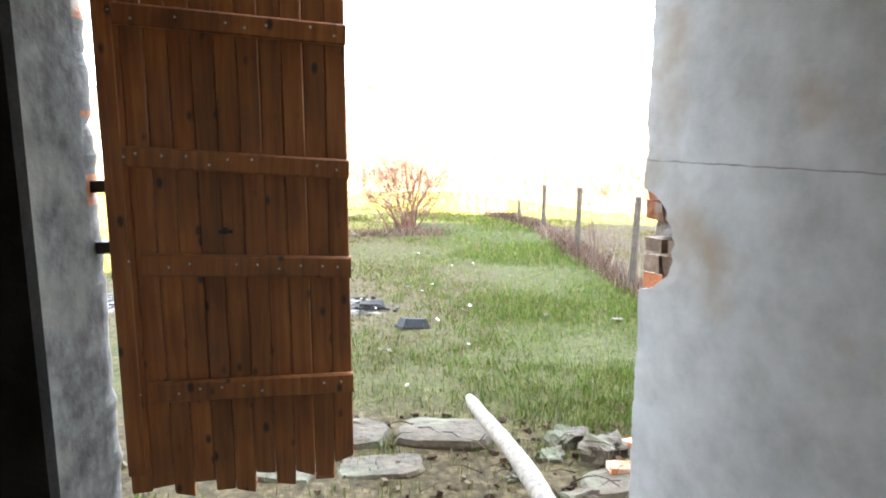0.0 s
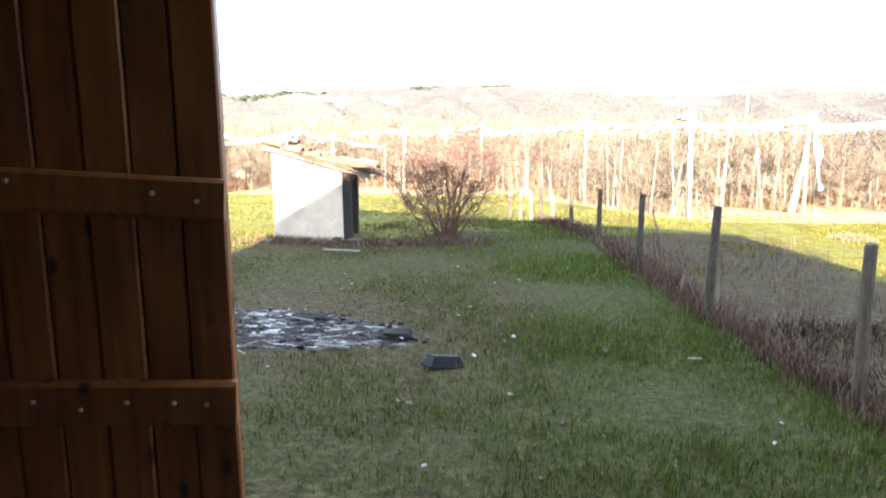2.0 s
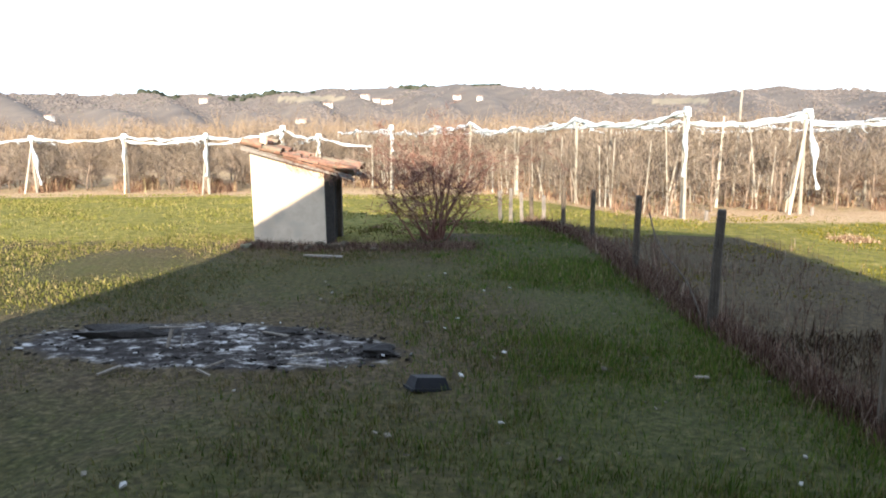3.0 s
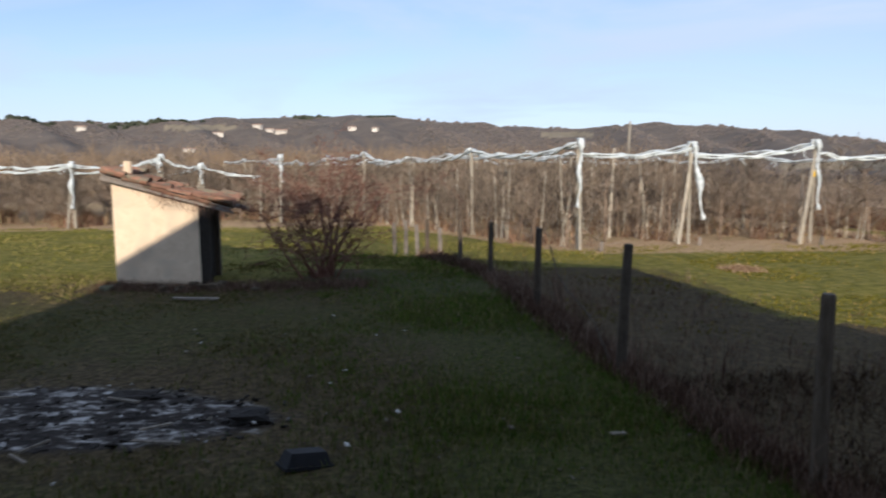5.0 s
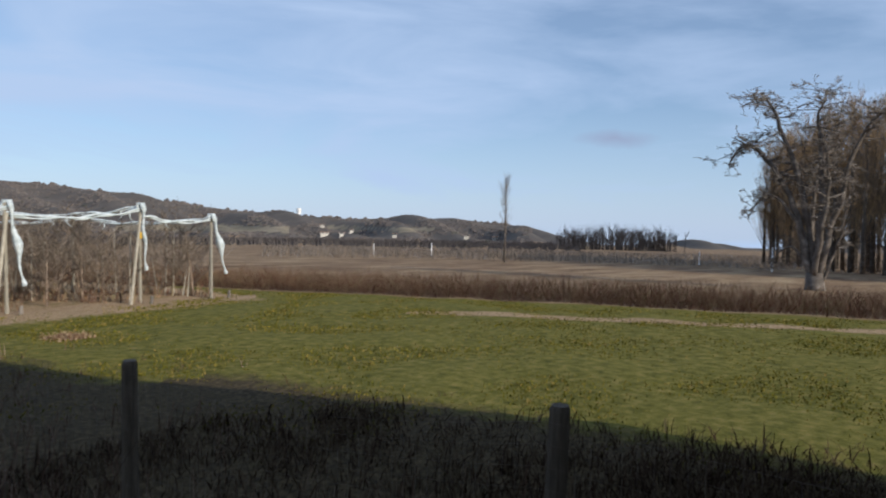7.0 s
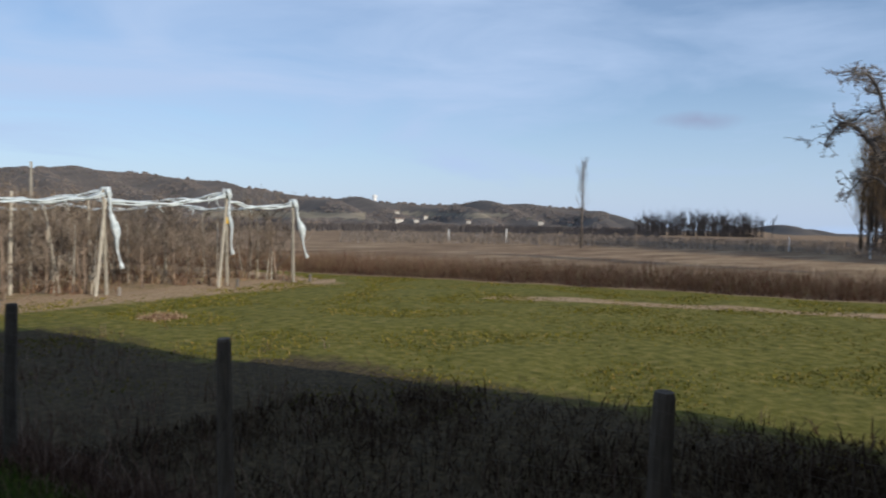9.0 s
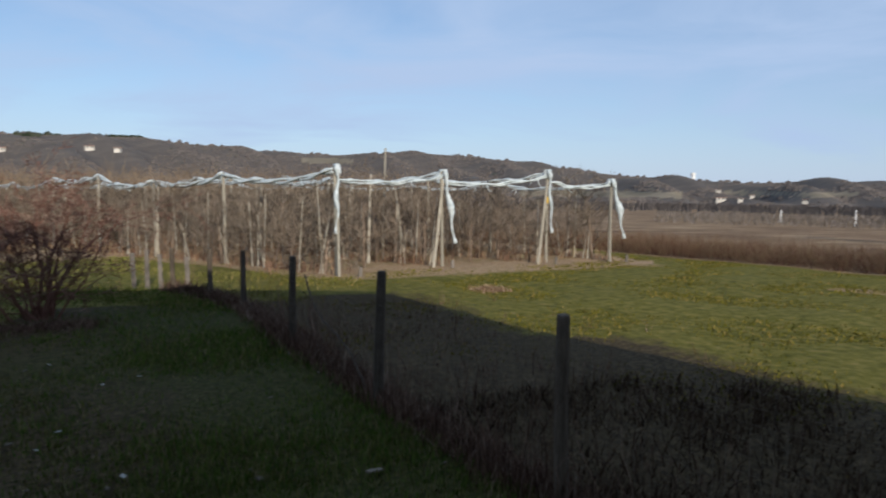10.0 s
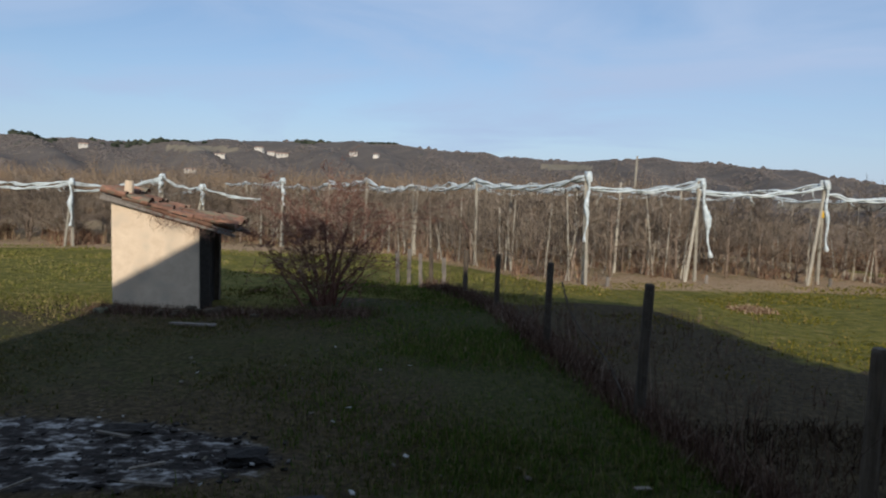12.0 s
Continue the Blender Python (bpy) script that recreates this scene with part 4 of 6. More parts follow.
scatter_blades("dull_lawn_grass", 170000, dull_lawn, (0.012, 0.06), 0.0035, M_DULL_GRASS, "dull brownish winter grass in the garden", 6, lean=0.9)
scatter_blades("lawn_grass", 300000, lawn, (0.02, 0.095), 0.0038, M_GRASS, "short patchy green winter grass in the garden", 1, spread=0.06)
scatter_blades("meadow_grass", 230000, meadow, (0.012, 0.05), 0.006, M_FIELD_GRASS, "short olive grass of the open meadow", 2, spread=0.22)
# blades outside the barn's shadow, in the sun-brightened colour
scatter_blades("far_lawn_grass", 110000, left_meadow, (0.015, 0.06), 0.007, M_FAR_LAWN, "yellowish grass beyond the shed, paled in colour for the sun", 3, spread=0.25)


def stoop_tufts(rng, n):
    x, y = -1.6 + 3.0 * rng.rand(n), 3.0 + 1.25 * rng.rand(n)
    keep = patchy(x, y, 2.2, 8.0) + 0.2 * rng.randn(n) > 0.12
    return x[keep], y[keep]


scatter_blades("doorstep_grass", 9000, stoop_tufts, (0.02, 0.085), 0.0035, M_GRASS, "green tufts between the doorstep stones", 16, tuft=14, spread=0.035)


def fence_foot(rng, n):
    y = 1.8 + 15.6 * rng.rand(n)
    x = fence_x(y) + rng.randn(n) * 0.10 + 0.02
    return x, y


scatter_blades("dry_fence_grass", 36000, fence_foot, (0.03, 0.22), 0.003, M_FOOT, "brown dry grass and bramble along the fence foot", 4, lean=0.9)


def rough_strip(rng, n):
    y = 1.5 + 13 * rng.rand(n)
    x = fence_x(y) + 0.1 + np.abs(rng.randn(n)) * 1.6
    keep = patchy(x, y, 0.9, 2.0) + 0.3 * rng.randn(n) > 0.12
    return x[keep], y[keep]


scatter_blades("rank_weeds", 9000, rough_strip, (0.04, 0.24), 0.0022, M_FOOT, "thin dry weeds behind the wire fence", 5, lean=0.9)


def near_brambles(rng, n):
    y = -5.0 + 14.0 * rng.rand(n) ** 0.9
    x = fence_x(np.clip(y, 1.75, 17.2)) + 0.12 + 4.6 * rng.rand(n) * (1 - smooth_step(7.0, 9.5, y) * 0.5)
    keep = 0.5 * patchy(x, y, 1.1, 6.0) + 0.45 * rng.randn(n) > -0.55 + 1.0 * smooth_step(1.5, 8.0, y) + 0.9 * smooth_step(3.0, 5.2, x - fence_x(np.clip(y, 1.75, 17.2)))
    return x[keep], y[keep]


# low brambles, spread dark over the shaded ground to deepen the shadow
scatter_blades("shade_brambles", 170000, near_brambles, (0.02, 0.19), 0.005, M_WEED, "low brambles behind the fence, coloured dark to deepen the shade", 15, "bramble", lean=1.3, tuft=9, spread=0.09)


# ---- the fence ----
def make_fence():
    rng = random.Random(8)
    fence = tagged(new("wire_fence"), "old wire netting fence on dark wooden posts", "fence")
    tops = (0.72, 0.73, 0.63, 0.63, 0.52, 0.36, 0.27, 0.18)
    for (x, y), top in zip(FENCE, tops):
        z0 = on_ground(x, y) - 0.1
        b = Build()
        lean = rng.uniform(-0.03, 0.03)
        hgt = top - z0
        pts = [(lean * s * hgt, 0.01 * math.sin(s * 3), s * hgt) for s in (0, 0.3, 0.6, 0.9, 0.985, 1.0)]
        b.tube(pts, [0.052, 0.049, 0.046, 0.045, 0.044, 0.037], 10)
        part("post", b, M_POST, fence, at=pose(x - lean * hgt, y, z0, 0, 0, rng.uniform(0, 90)), smooth=False)
    # netting: thin wires following the posts with a sag
    b = Build()

    def top_at(y):
        s = np.interp(y, [p[1] for p in FENCE], range(len(FENCE)))
        sag = 0.07 * math.sin(math.pi * (s % 1)) * (1.0 + 0.8 * math.sin(int(s) * 2.3))
        return float(np.interp(y, [p[1] for p in FENCE], tops)) - 0.05 - max(0, sag)

    ys = np.arange(1.76, 17.2, 0.06)
    for y in ys:
        x = float(fence_x(y)) - 0.06
        z0, z1 = on_ground(x, y) + 0.02, top_at(y)
        wob = 0.012 * math.sin(y * 9)
        b.tube([(x, y, z0), (x + 0.02 * math.sin(y * 4), y + wob, (z0 + z1) / 2), (x, y, z1)], [0.0008] * 3, 3, cap=False)
    for k in range(15):
        pts = []
        for y in ys[::4]:
            x = float(fence_x(y)) - 0.06
            z0, z1 = on_ground(x, y) + 0.03, top_at(y)
            pts.append((x + 0.015 * math.sin(y * 4), y, z0 + (z1 - z0) * (k / 14)))
        b.tube(pts, [0.0008] * len(pts), 3, cap=False)
    part("netting", b, M_WIRE, fence, "rusty grey wire netting")
    # climbing stems on the wire
    b = Build()
    for _ in range(190):
        y = rng.uniform(2.0, 16.8) if rng.random() < 0.6 else rng.gauss(10.8, 0.7)
        x = float(fence_x(y))
        z = on_ground(x, y)
        pts = []
        hh = rng.uniform(0.2, 0.85)
        dy = rng.uniform(-0.5, 0.5)
        for s in range(6):
            q = s / 5
            pts.append((x + 0.03 * math.sin(q * 7 + y), y + dy * q + 0.05 * math.sin(q * 9 + y * 3), z + hh * q))
        b.tube(pts, [0.005 - 0.0035 * s / 5 for s in range(6)], 3, cap=False)
    tagged(part("climbing_stems", b, M_FOOT), "dry leafless climber stems in the fence", "vine", kind="stuff")
    # thick sagging vine between two posts
    b = Build()
    pts = [(1.80, 11.6, 0.30), (1.83, 11.25, 0.02), (1.88, 10.8, -0.14), (1.93, 10.3, -0.20), (1.98, 9.85, -0.30), (2.02, 9.5, -0.50), (2.04, 9.3, -0.64)]
    b.tube(pts, [0.011, 0.012, 0.012, 0.011, 0.010, 0.010, 0.009], 6)
    tagged(part("old_vine", b, M_POST), "thick dark vine hanging in the fence", "vine")
    # weathered stakes at the fence's end
    for x, y, hgt in ((-0.55, 17.6, 0.78), (-0.3, 17.5, 0.85), (-0.05, 17.45, 0.75), (0.45, 17.2, 0.7)):
        b = Build().box((-0.04, -0.015, 0), (0.04, 0.015, hgt), jitter=0.008, rng=rng)
        tagged(part("stake", b, M_OLD_WOOD, at=pose(x, y, on_ground(x, y) - 0.05, rng.uniform(-3, 3), rng.uniform(-3, 3), rng.uniform(-20, 20))), "grey weathered stake at the fence end", "stake", group="fence end stakes")


make_fence()


# ---- burnt patch and its rests ----
def make_ash():
    rng = random.Random(31)
    b = Build()
    for _ in range(480):
        a, r = rng.uniform(0, 6.283), math.sqrt(rng.random()) * 1.05
        x, y = ASH_AT[0] + ASH_R[0] * r * math.cos(a), ASH_AT[1] + ASH_R[1] * r * math.sin(a)
        if noise.noise((x * 1.5, y * 2.5, 4)) + rng.gauss(0, 0.3) < -0.05:
            continue
        z = on_ground(x, y) + 0.02 + 0.02 * rng.random()
        s = rng.uniform(0.003, 0.011) * (2.2 if rng.random() < 0.04 else 1)
        b.box((-s * 1.8, -s, -0.003), (s * 1.8, s, 0.004 + s * 0.2), pose(x, y, z, rng.uniform(-25, 25), rng.uniform(-25, 25), rng.uniform(0, 360)), jitter=s * 0.3, rng=rng)
    tagged(part("ash_flakes", b, M_ASH), "grey and white ash flakes of a burnt heap", "ash", kind="stuff")
    b = Build()
    for _ in range(190):
        a, r = rng.uniform(0, 6.283), rng.random() ** 0.6 * 1.05
        x, y = ASH_AT[0] + ASH_R[0] * r * math.cos(a), ASH_AT[1] + ASH_R[1] * r * math.sin(a)
        z = on_ground(x, y) + 0.01
        s = rng.uniform(0.006, 0.018)
        b.box((-s * 1.8, -s, -0.01), (s * 1.8, s, s * 0.8), pose(x, y, z, rng.uniform(-20, 20), rng.uniform(-20, 20), rng.uniform(0, 360)), jitter=s * 0.4, rng=rng)
    tagged(part("charcoal_bits", b, M_CHAR), "black charcoal bits in the burnt heap", "charcoal", kind="stuff")
    for x, y, sx, sy, sz in ((-1.20, 7.98, 0.17, 0.11, 0.06), (-3.9, 8.25, 0.45, 0.14, 0.07), (-2.3, 8.5, 0.2, 0.09, 0.04)):
        me = rock(rng, sx, sy, sz, 0.3)
        me.materials.append(M_CHAR)
        tagged(part("charred_lump", me, (), at=pose(x, y, on_ground(x, y) + 0.005, 0, 0, rng.uniform(-15, 15))), "black charred lump in the ash", "charred lump", group="charred lumps")
    # half-burnt white laths
    def lath(p, q, wd=0.028):
        p, q = Vector(p), Vector(q)
        d = q - p
        m = Matrix.Translation(p) @ d.to_track_quat("X", "Z").to_matrix().to_4x4()
        bb = Build().box((0, -wd * 0.6, -0.006), (d.length, wd * 0.6, 0.007), m, jitter=0.003, rng=rng)
        tagged(part("burnt_lath", bb, M_PALE_WOOD), "pale half-burnt wooden lath on the ash", "lath", group="burnt laths")

    g = -0.62
    lath((-3.5, 8.0, g + 0.17), (-3.02, 8.02, g + 0.19), 0.022)
    lath((-3.28, 7.9, g + 0.0), (-3.26, 7.99, g + 0.17), 0.03)
    lath((-3.12, 7.88, g + 0.0), (-3.14, 7.97, g + 0.14), 0.015)
    lath((-3.45, 7.08, g + 0.03), (-3.36, 7.28, g + 0.04), 0.03)
    lath((-2.62, 7.32, g + 0.03), (-2.5, 7.5, g + 0.05), 0.02)
    lath((-2.66, 7.3, g + 0.03), (-2.47, 7.16, g + 0.03), 0.016)
    lath((-1.92, 7.52, g + 0.03), (-1.56, 7.48, g + 0.03), 0.03)
    lath((-1.75, 7.85, g + 0.03), (-1.95, 7.72, g + 0.03), 0.03)
    lath((-2.5, 8.4, g + 0.04), (-2.2, 8.3, g + 0.04), 0.03)
    # the black tub lid
    tub = tagged(new("black_tub"), "black plastic tub lying upside down in the grass", "tub")
    tub.matrix_basis = pose(-0.60, 7.12, on_ground(-0.6, 7.12) + 0.015, -10, 8, 28) @ Matrix.Scale(0.78, 4)
    b = Build()
    lo, hi = 0.20, 0.155
    r0 = [(-lo, -lo * 0.72, 0), (lo, -lo * 0.72, 0), (lo, lo * 0.72, 0), (-lo, lo * 0.72, 0)]
    r1 = [(-hi, -hi * 0.7, 0.13), (hi, -hi * 0.7, 0.13), (hi, hi * 0.7, 0.13), (-hi, hi * 0.7, 0.13)]
    for i in range(4):
        b.face([r0[i], r0[(i + 1) % 4], r1[(i + 1) % 4], r1[i]])
    b.face(r1)
    b.face(list(reversed(r0)))
    part("body", b, M_TUB, tub)
    b = Build().box((-0.215, -0.155, -0.004), (0.215, -0.14, 0.022)).box((-0.215, 0.14, -0.004), (0.215, 0.155, 0.022)).box((-0.215, -0.14, -0.004), (-0.2, 0.14, 0.022)).box((0.2, -0.14, -0.004), (0.215, 0.14, 0.022))
    part("rim", b, M_TUB, tub)


make_ash()


def make_litter():
    rng = random.Random(77)
    b = Build()
    for _ in range(70):
        x, y = rng.uniform(-3.0, 2.3), rng.uniform(4.6, 12.0)
        if x > fence_x(y) - 0.15:
            continue
        s = rng.uniform(0.006, 0.017)
        z = on_ground(x, y) + 0.03
        b.box((-s * 1.5, -s, -0.004), (s * 1.5, s, 0.006), pose(x, y, z, rng.uniform(-30, 30), rng.uniform(-30, 30), rng.uniform(0, 360)), jitter=s * 0.3, rng=rng)
    b.box((-0.06, -0.02, 0), (0.06, 0.025, 0.012), pose(1.62, 7.55, on_ground(1.6, 7.5) + 0.05, 0, 5, 20))
    tagged(part("garden_litter", b, M_LITTER), "pale scraps and dead leaves in the grass", "litter", kind="stuff")


make_litter()


# ---- the little shed ----
def make_shed():
    rng = random.Random(12)
    shed = tagged(new("shed"), "small cream rendered shed with sagging clay tile roof", "shed")
    ang = 4.0
    shed.matrix_basis = pose(-4.95, 13.98, -0.62, 0, 0, ang)
    W, D, HL, HR = 1.36, 0.9, 1.70, 1.32
    b = Build()
    f0 = [(0, 0, -0.1), (W, 0, -0.1), (W, 0, HR), (0, 0, HL)]
    f1 = [(x, 0.18, z) for x, _, z in f0]
    b.face(f0)
    b.face(list(reversed(f1)))
    for i in range(4):
        b.face([f0[i], f1[i], f1[(i + 1) % 4], f0[(i + 1) % 4]])
    part("wall", b, M_SHED, shed)
    b = Build().box((0, 0.18, -0.1), (0.18, D, HL - 0.06)).box((0.18, D - 0.18, -0.1), (W, D, HR))
    part("wall", b, M_SHED, shed)
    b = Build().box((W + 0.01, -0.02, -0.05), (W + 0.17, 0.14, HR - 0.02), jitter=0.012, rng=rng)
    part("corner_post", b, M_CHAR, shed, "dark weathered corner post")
    b = Build().box((W + 0.01, D - 0.2, -0.05), (W + 0.15, D - 0.05, HR - 0.04), jitter=0.01, rng=rng)
    part("corner_post", b, M_POST, shed, "dark weathered corner post")
    # near-black boards closing the right side, in the charcoal's colour
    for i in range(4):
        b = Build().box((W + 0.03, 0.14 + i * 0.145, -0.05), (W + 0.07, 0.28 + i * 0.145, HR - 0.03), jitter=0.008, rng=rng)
        part("side_board", b, M_CHAR, shed, "near-black side board")
    slope = (HR - HL) / W
    tilt = math.degrees(math.atan(-slope))

    def on_roof(x, y, up):
        return pose(x, y, HL + slope * x + up, 0, tilt, 0)

    b = Build().box((-0.14, -0.12, 0.01), (2.0, -0.06, 0.055), jitter=0.006, rng=rng)
    part("rafter", b, M_OLD_WOOD, shed, at=on_roof(0, 0, -0.01))
    b = Build().box((-0.14, D - 0.02, 0), (2.05, D + 0.06, 0.07), jitter=0.006, rng=rng)
    part("rafter", b, M_OLD_WOOD, shed, at=on_roof(0, 0, -0.01))
    b = Build().box((-0.1, -0.1, 0), (1.95, D + 0.05, 0.02))
    part("roof_boards", b, M_OLD_WOOD, shed, at=on_roof(0, 0, 0.06))
    # canal tiles in overlapping runs
    tile_up, tile_down = [], []
    for flip, store in ((1, tile_up), (-1, tile_down)):
        for var in range(3):
            t = Build()
            seg, ln, r0, r1 = 6, 0.40, 0.085, 0.068
            ring = []
            for s, rr, in ((0, r1), (ln, r0)):
                for th in (0.0, 0.012):
                    ring.append([(s, (rr - th) * math.cos(math.pi * k / seg), flip * (rr - th) * math.sin(math.pi * k / seg) * 0.8) for k in range(seg + 1)])
            for k in range(seg):
                t.face([ring[0][k], ring[2][k], ring[2][k + 1], ring[0][k + 1]])
                t.face([ring[1][k], ring[1][k + 1], ring[3][k + 1], ring[3][k]])
                t.face([ring[2][k], ring[3][k], ring[3][k + 1], ring[2][k + 1]])
                t.face([ring[0][k], ring[0][k + 1], ring[1][k + 1], ring[1][k]])
            store.append(t.mesh("tile", M_TILE))
    for j in range(6):
        y = -0.08 + j * 0.195
        for i in range(6):
            x = -0.12 + i * 0.335
            if rng.random() < 0.06:
                continue
            wob = lambda a: rng.uniform(-a, a)
            dip = -0.075 * math.sin(math.pi * min(1.0, (x + 0.12) / 1.75)) ** 1.5 + (rng.uniform(-0.03, 0.05) if i > 3 else 0)
            part("tile", tile_down[rng.randrange(3)], (), shed, at=on_roof(x + wob(0.02), y + wob(0.012), 0.155 + dip) @ pose(0, 0, 0, wob(7), wob(4) - 2, wob(7)))
            if j < 5 or rng.random() < 0.5:
                part("tile", tile_up[rng.randrange(3)], (), shed, at=on_roof(x + wob(0.03), y + 0.098 + wob(0.015), 0.16 + dip) @ pose(0, 0, 0, wob(8), wob(4.5) - 2, wob(9 if i < 4 else 24)))
    b = Build().tube([(0, 0, 0), (0.01, 0, 0.34)], [0.075, 0.07], 10)
    part("chimney_pot", b, M_SHED, shed, "short ochre clay pipe", at=pose(0.2, 0.2, HL - 0.02))
    # creeper hanging off the eave
    b = Build()
    for _ in range(80):
        x = rng.uniform(0.5, 1.9)
        p = Vector((x, rng.uniform(-0.16, -0.06), HL + slope * x + 0.08))
        pts = [p]
        for s in range(4):
            p = p + Vector((rng.uniform(-0.09, 0.09), rng.uniform(-0.02, 0.01), -rng.uniform(0.02, 0.10)))
            pts.append(p)
        b.tube(pts, [0.004, 0.0035, 0.003, 0.0025, 0.001], 3, cap=False)
    part("creeper", b, M_RED_TWIG, shed, "dry creeper stems")
    # rubble at its foot
    for _ in range(18):
        x, y = rng.uniform(-5.0, -2.4), rng.uniform(13.4, 13.9)
        me = rock(rng, rng.uniform(0.04, 0.12), rng.uniform(0.04, 0.1), rng.uniform(0.03, 0.08), 0.25, 1)
        me.materials.append(M_STONE)
        tagged(part("rubble_stone", me, (), at=pose(x, y, on_ground(x, y) + 0.005, 0, 0, rng.uniform(0, 90))), "grey rubble stone at the foot of the shed", "stone", group="shed rubble")


make_shed()


def shed_foot(rng, n):
    x = -5.1 + 4.4 * rng.rand(n)
    y = 13.72 + rng.randn(n) * 0.16 - 0.10 * (x + 5.1) * (x < -3.4)
    return x, y


scatter_blades("shed_foot_weeds", 9000, shed_foot, (0.02, 0.14), 0.0025, M_FOOT, "dry reddish weeds at the foot of the shed", 92, "weeds", lean=1.1, tuft=8, spread=0.10)
b = Build().box((-0.32, -0.045, 0), (0.32, 0.045, 0.022), jitter=0.006, rng=random.Random(6))
tagged(part("loose_board", b, M_OLD_WOOD, at=pose(-3.2, 12.62, on_ground(-3.2, 12.62) + 0.035, 0, 2, 4)), "grey loose board lying in the grass", "board")


# ---- bare woody plants ----
def grow(build, rng, p, d, length, radius, depth, spread=0.6, kids=(2, 4), up=0.25, sides=4, segs=3, kt=0, shrink=0.66, thin=0.55, min_r=0.0012):
    """One limb with its side shoots; the last orders take the twig material."""
    pts, rad = [p], [radius]
    cur, dirn = p, d.normalized()
    for s in range(segs):
        dirn = (dirn + Vector((rng.gauss(0, 0.16), rng.gauss(0, 0.16), rng.gauss(0, 0.1) + up * 0.25))).normalized()
        cur = cur + dirn * (length / segs)
        pts.append(cur)
        rad.append(max(min_r, radius * (1 - 0.6 * (s + 1) / segs)))
    build.tube(pts, rad, sides if depth > 1 else 3, k=0 if depth > 1 else 1, cap=False)
    if depth <= 0:
        return
    for _ in range(rng.randint(*kids)):
        j = rng.randint(1, segs)
        base = pts[j] if j < segs else pts[-1]
        side = Vector((rng.gauss(0, 1), rng.gauss(0, 1), rng.gauss(0, 0.5))).normalized()
        nd = (dirn * (1 - spread) + side * spread + Vector((0, 0, up))).normalized()
        grow(build, rng, base, nd, length * shrink * rng.uniform(0.7, 1.2), max(min_r, rad[j] * thin), depth - 1, spread, kids, up, sides, segs, kt, shrink, thin, min_r)


def split_parts(build, parent, mats, names=("trunk", "crown")):
    """Two meshes out of one growth: limbs and twigs."""
    for k, (nm, mt) in enumerate(zip(names, mats)):
        b = Build()
        used = {}
        for f, kk in zip(build.f, build.k):
            if kk != k:
                continue
            idx = []
            for i in f:
                if i not in used:
                    used[i] = len(b.v)
                    b.v.append(build.v[i])
                idx.append(used[i])
            b.f.append(tuple(idx))
            b.k.append(0)
        if b.f:
            part(nm, b, mt, parent, smooth=True)


def make_bush():
    rng = random.Random(3)
    bush = tagged(new("bare_shrub"), "wide leafless shrub with reddish brown twigs", "shrub")
    bush.matrix_basis = pose(-1.6, 14.5, on_ground(-1.6, 14.5) - 0.03) @ Matrix.Scale(1.1, 4)
    for i in range(24):
        a = i * 2.4
        out = rng.uniform(0.1, 1.15)
        d = Vector((math.cos(a) * out, math.sin(a) * out * 0.8, 1.0))
        b = Build()
        grow(b, rng, Vector((rng.gauss(0, 0.15), rng.gauss(0, 0.12), 0)), d, rng.uniform(1.2, 1.8) * (1.1 - 0.2 * out), rng.uniform(0.012, 0.021), 4, 0.62, (3, 4), 0.05, 4, 5, shrink=0.50, thin=0.6, min_r=0.0032)
        part("stem", b, (M_RED_TWIG, M_RED_TWIG), bush)


make_bush()

# ---- the orchard under rolled hail nets ----
ROW = Vector((-0.52, 0.854, 0))
# heads of the rows: x, y, post height, length of the row
ROW_STARTS = [(3.72, 18.8, 2.5, 26), (6.85, 20.1, 2.5, 26), (10.2, 20.45, 2.6, 26), (12.6, 20.8, 2.4, 20), (-5.35, 28.4, 2.4, 9), (-8.25, 28.3, 2.1, 9), (-9.45, 27.6, 2.42, 9), (-11.75, 25.9, 2.15, 9), (-15.8, 27.2, 2.2, 9), (-19.8, 27.2, 2.2, 9), (-24.0, 27.4, 2.2, 9), (-28.4, 27.6, 2.2, 9)]
EXTRA_ROWS = [(-3.3, 29.4), (-6.7, 28.8), (-10.6, 27.6), (-13.8, 27.0), (-17.8, 27.6), (-21.9, 27.6), (-26.2, 27.8), (-1.7, 30.5), (5.3, 19.9), (8.5, 20.9)]


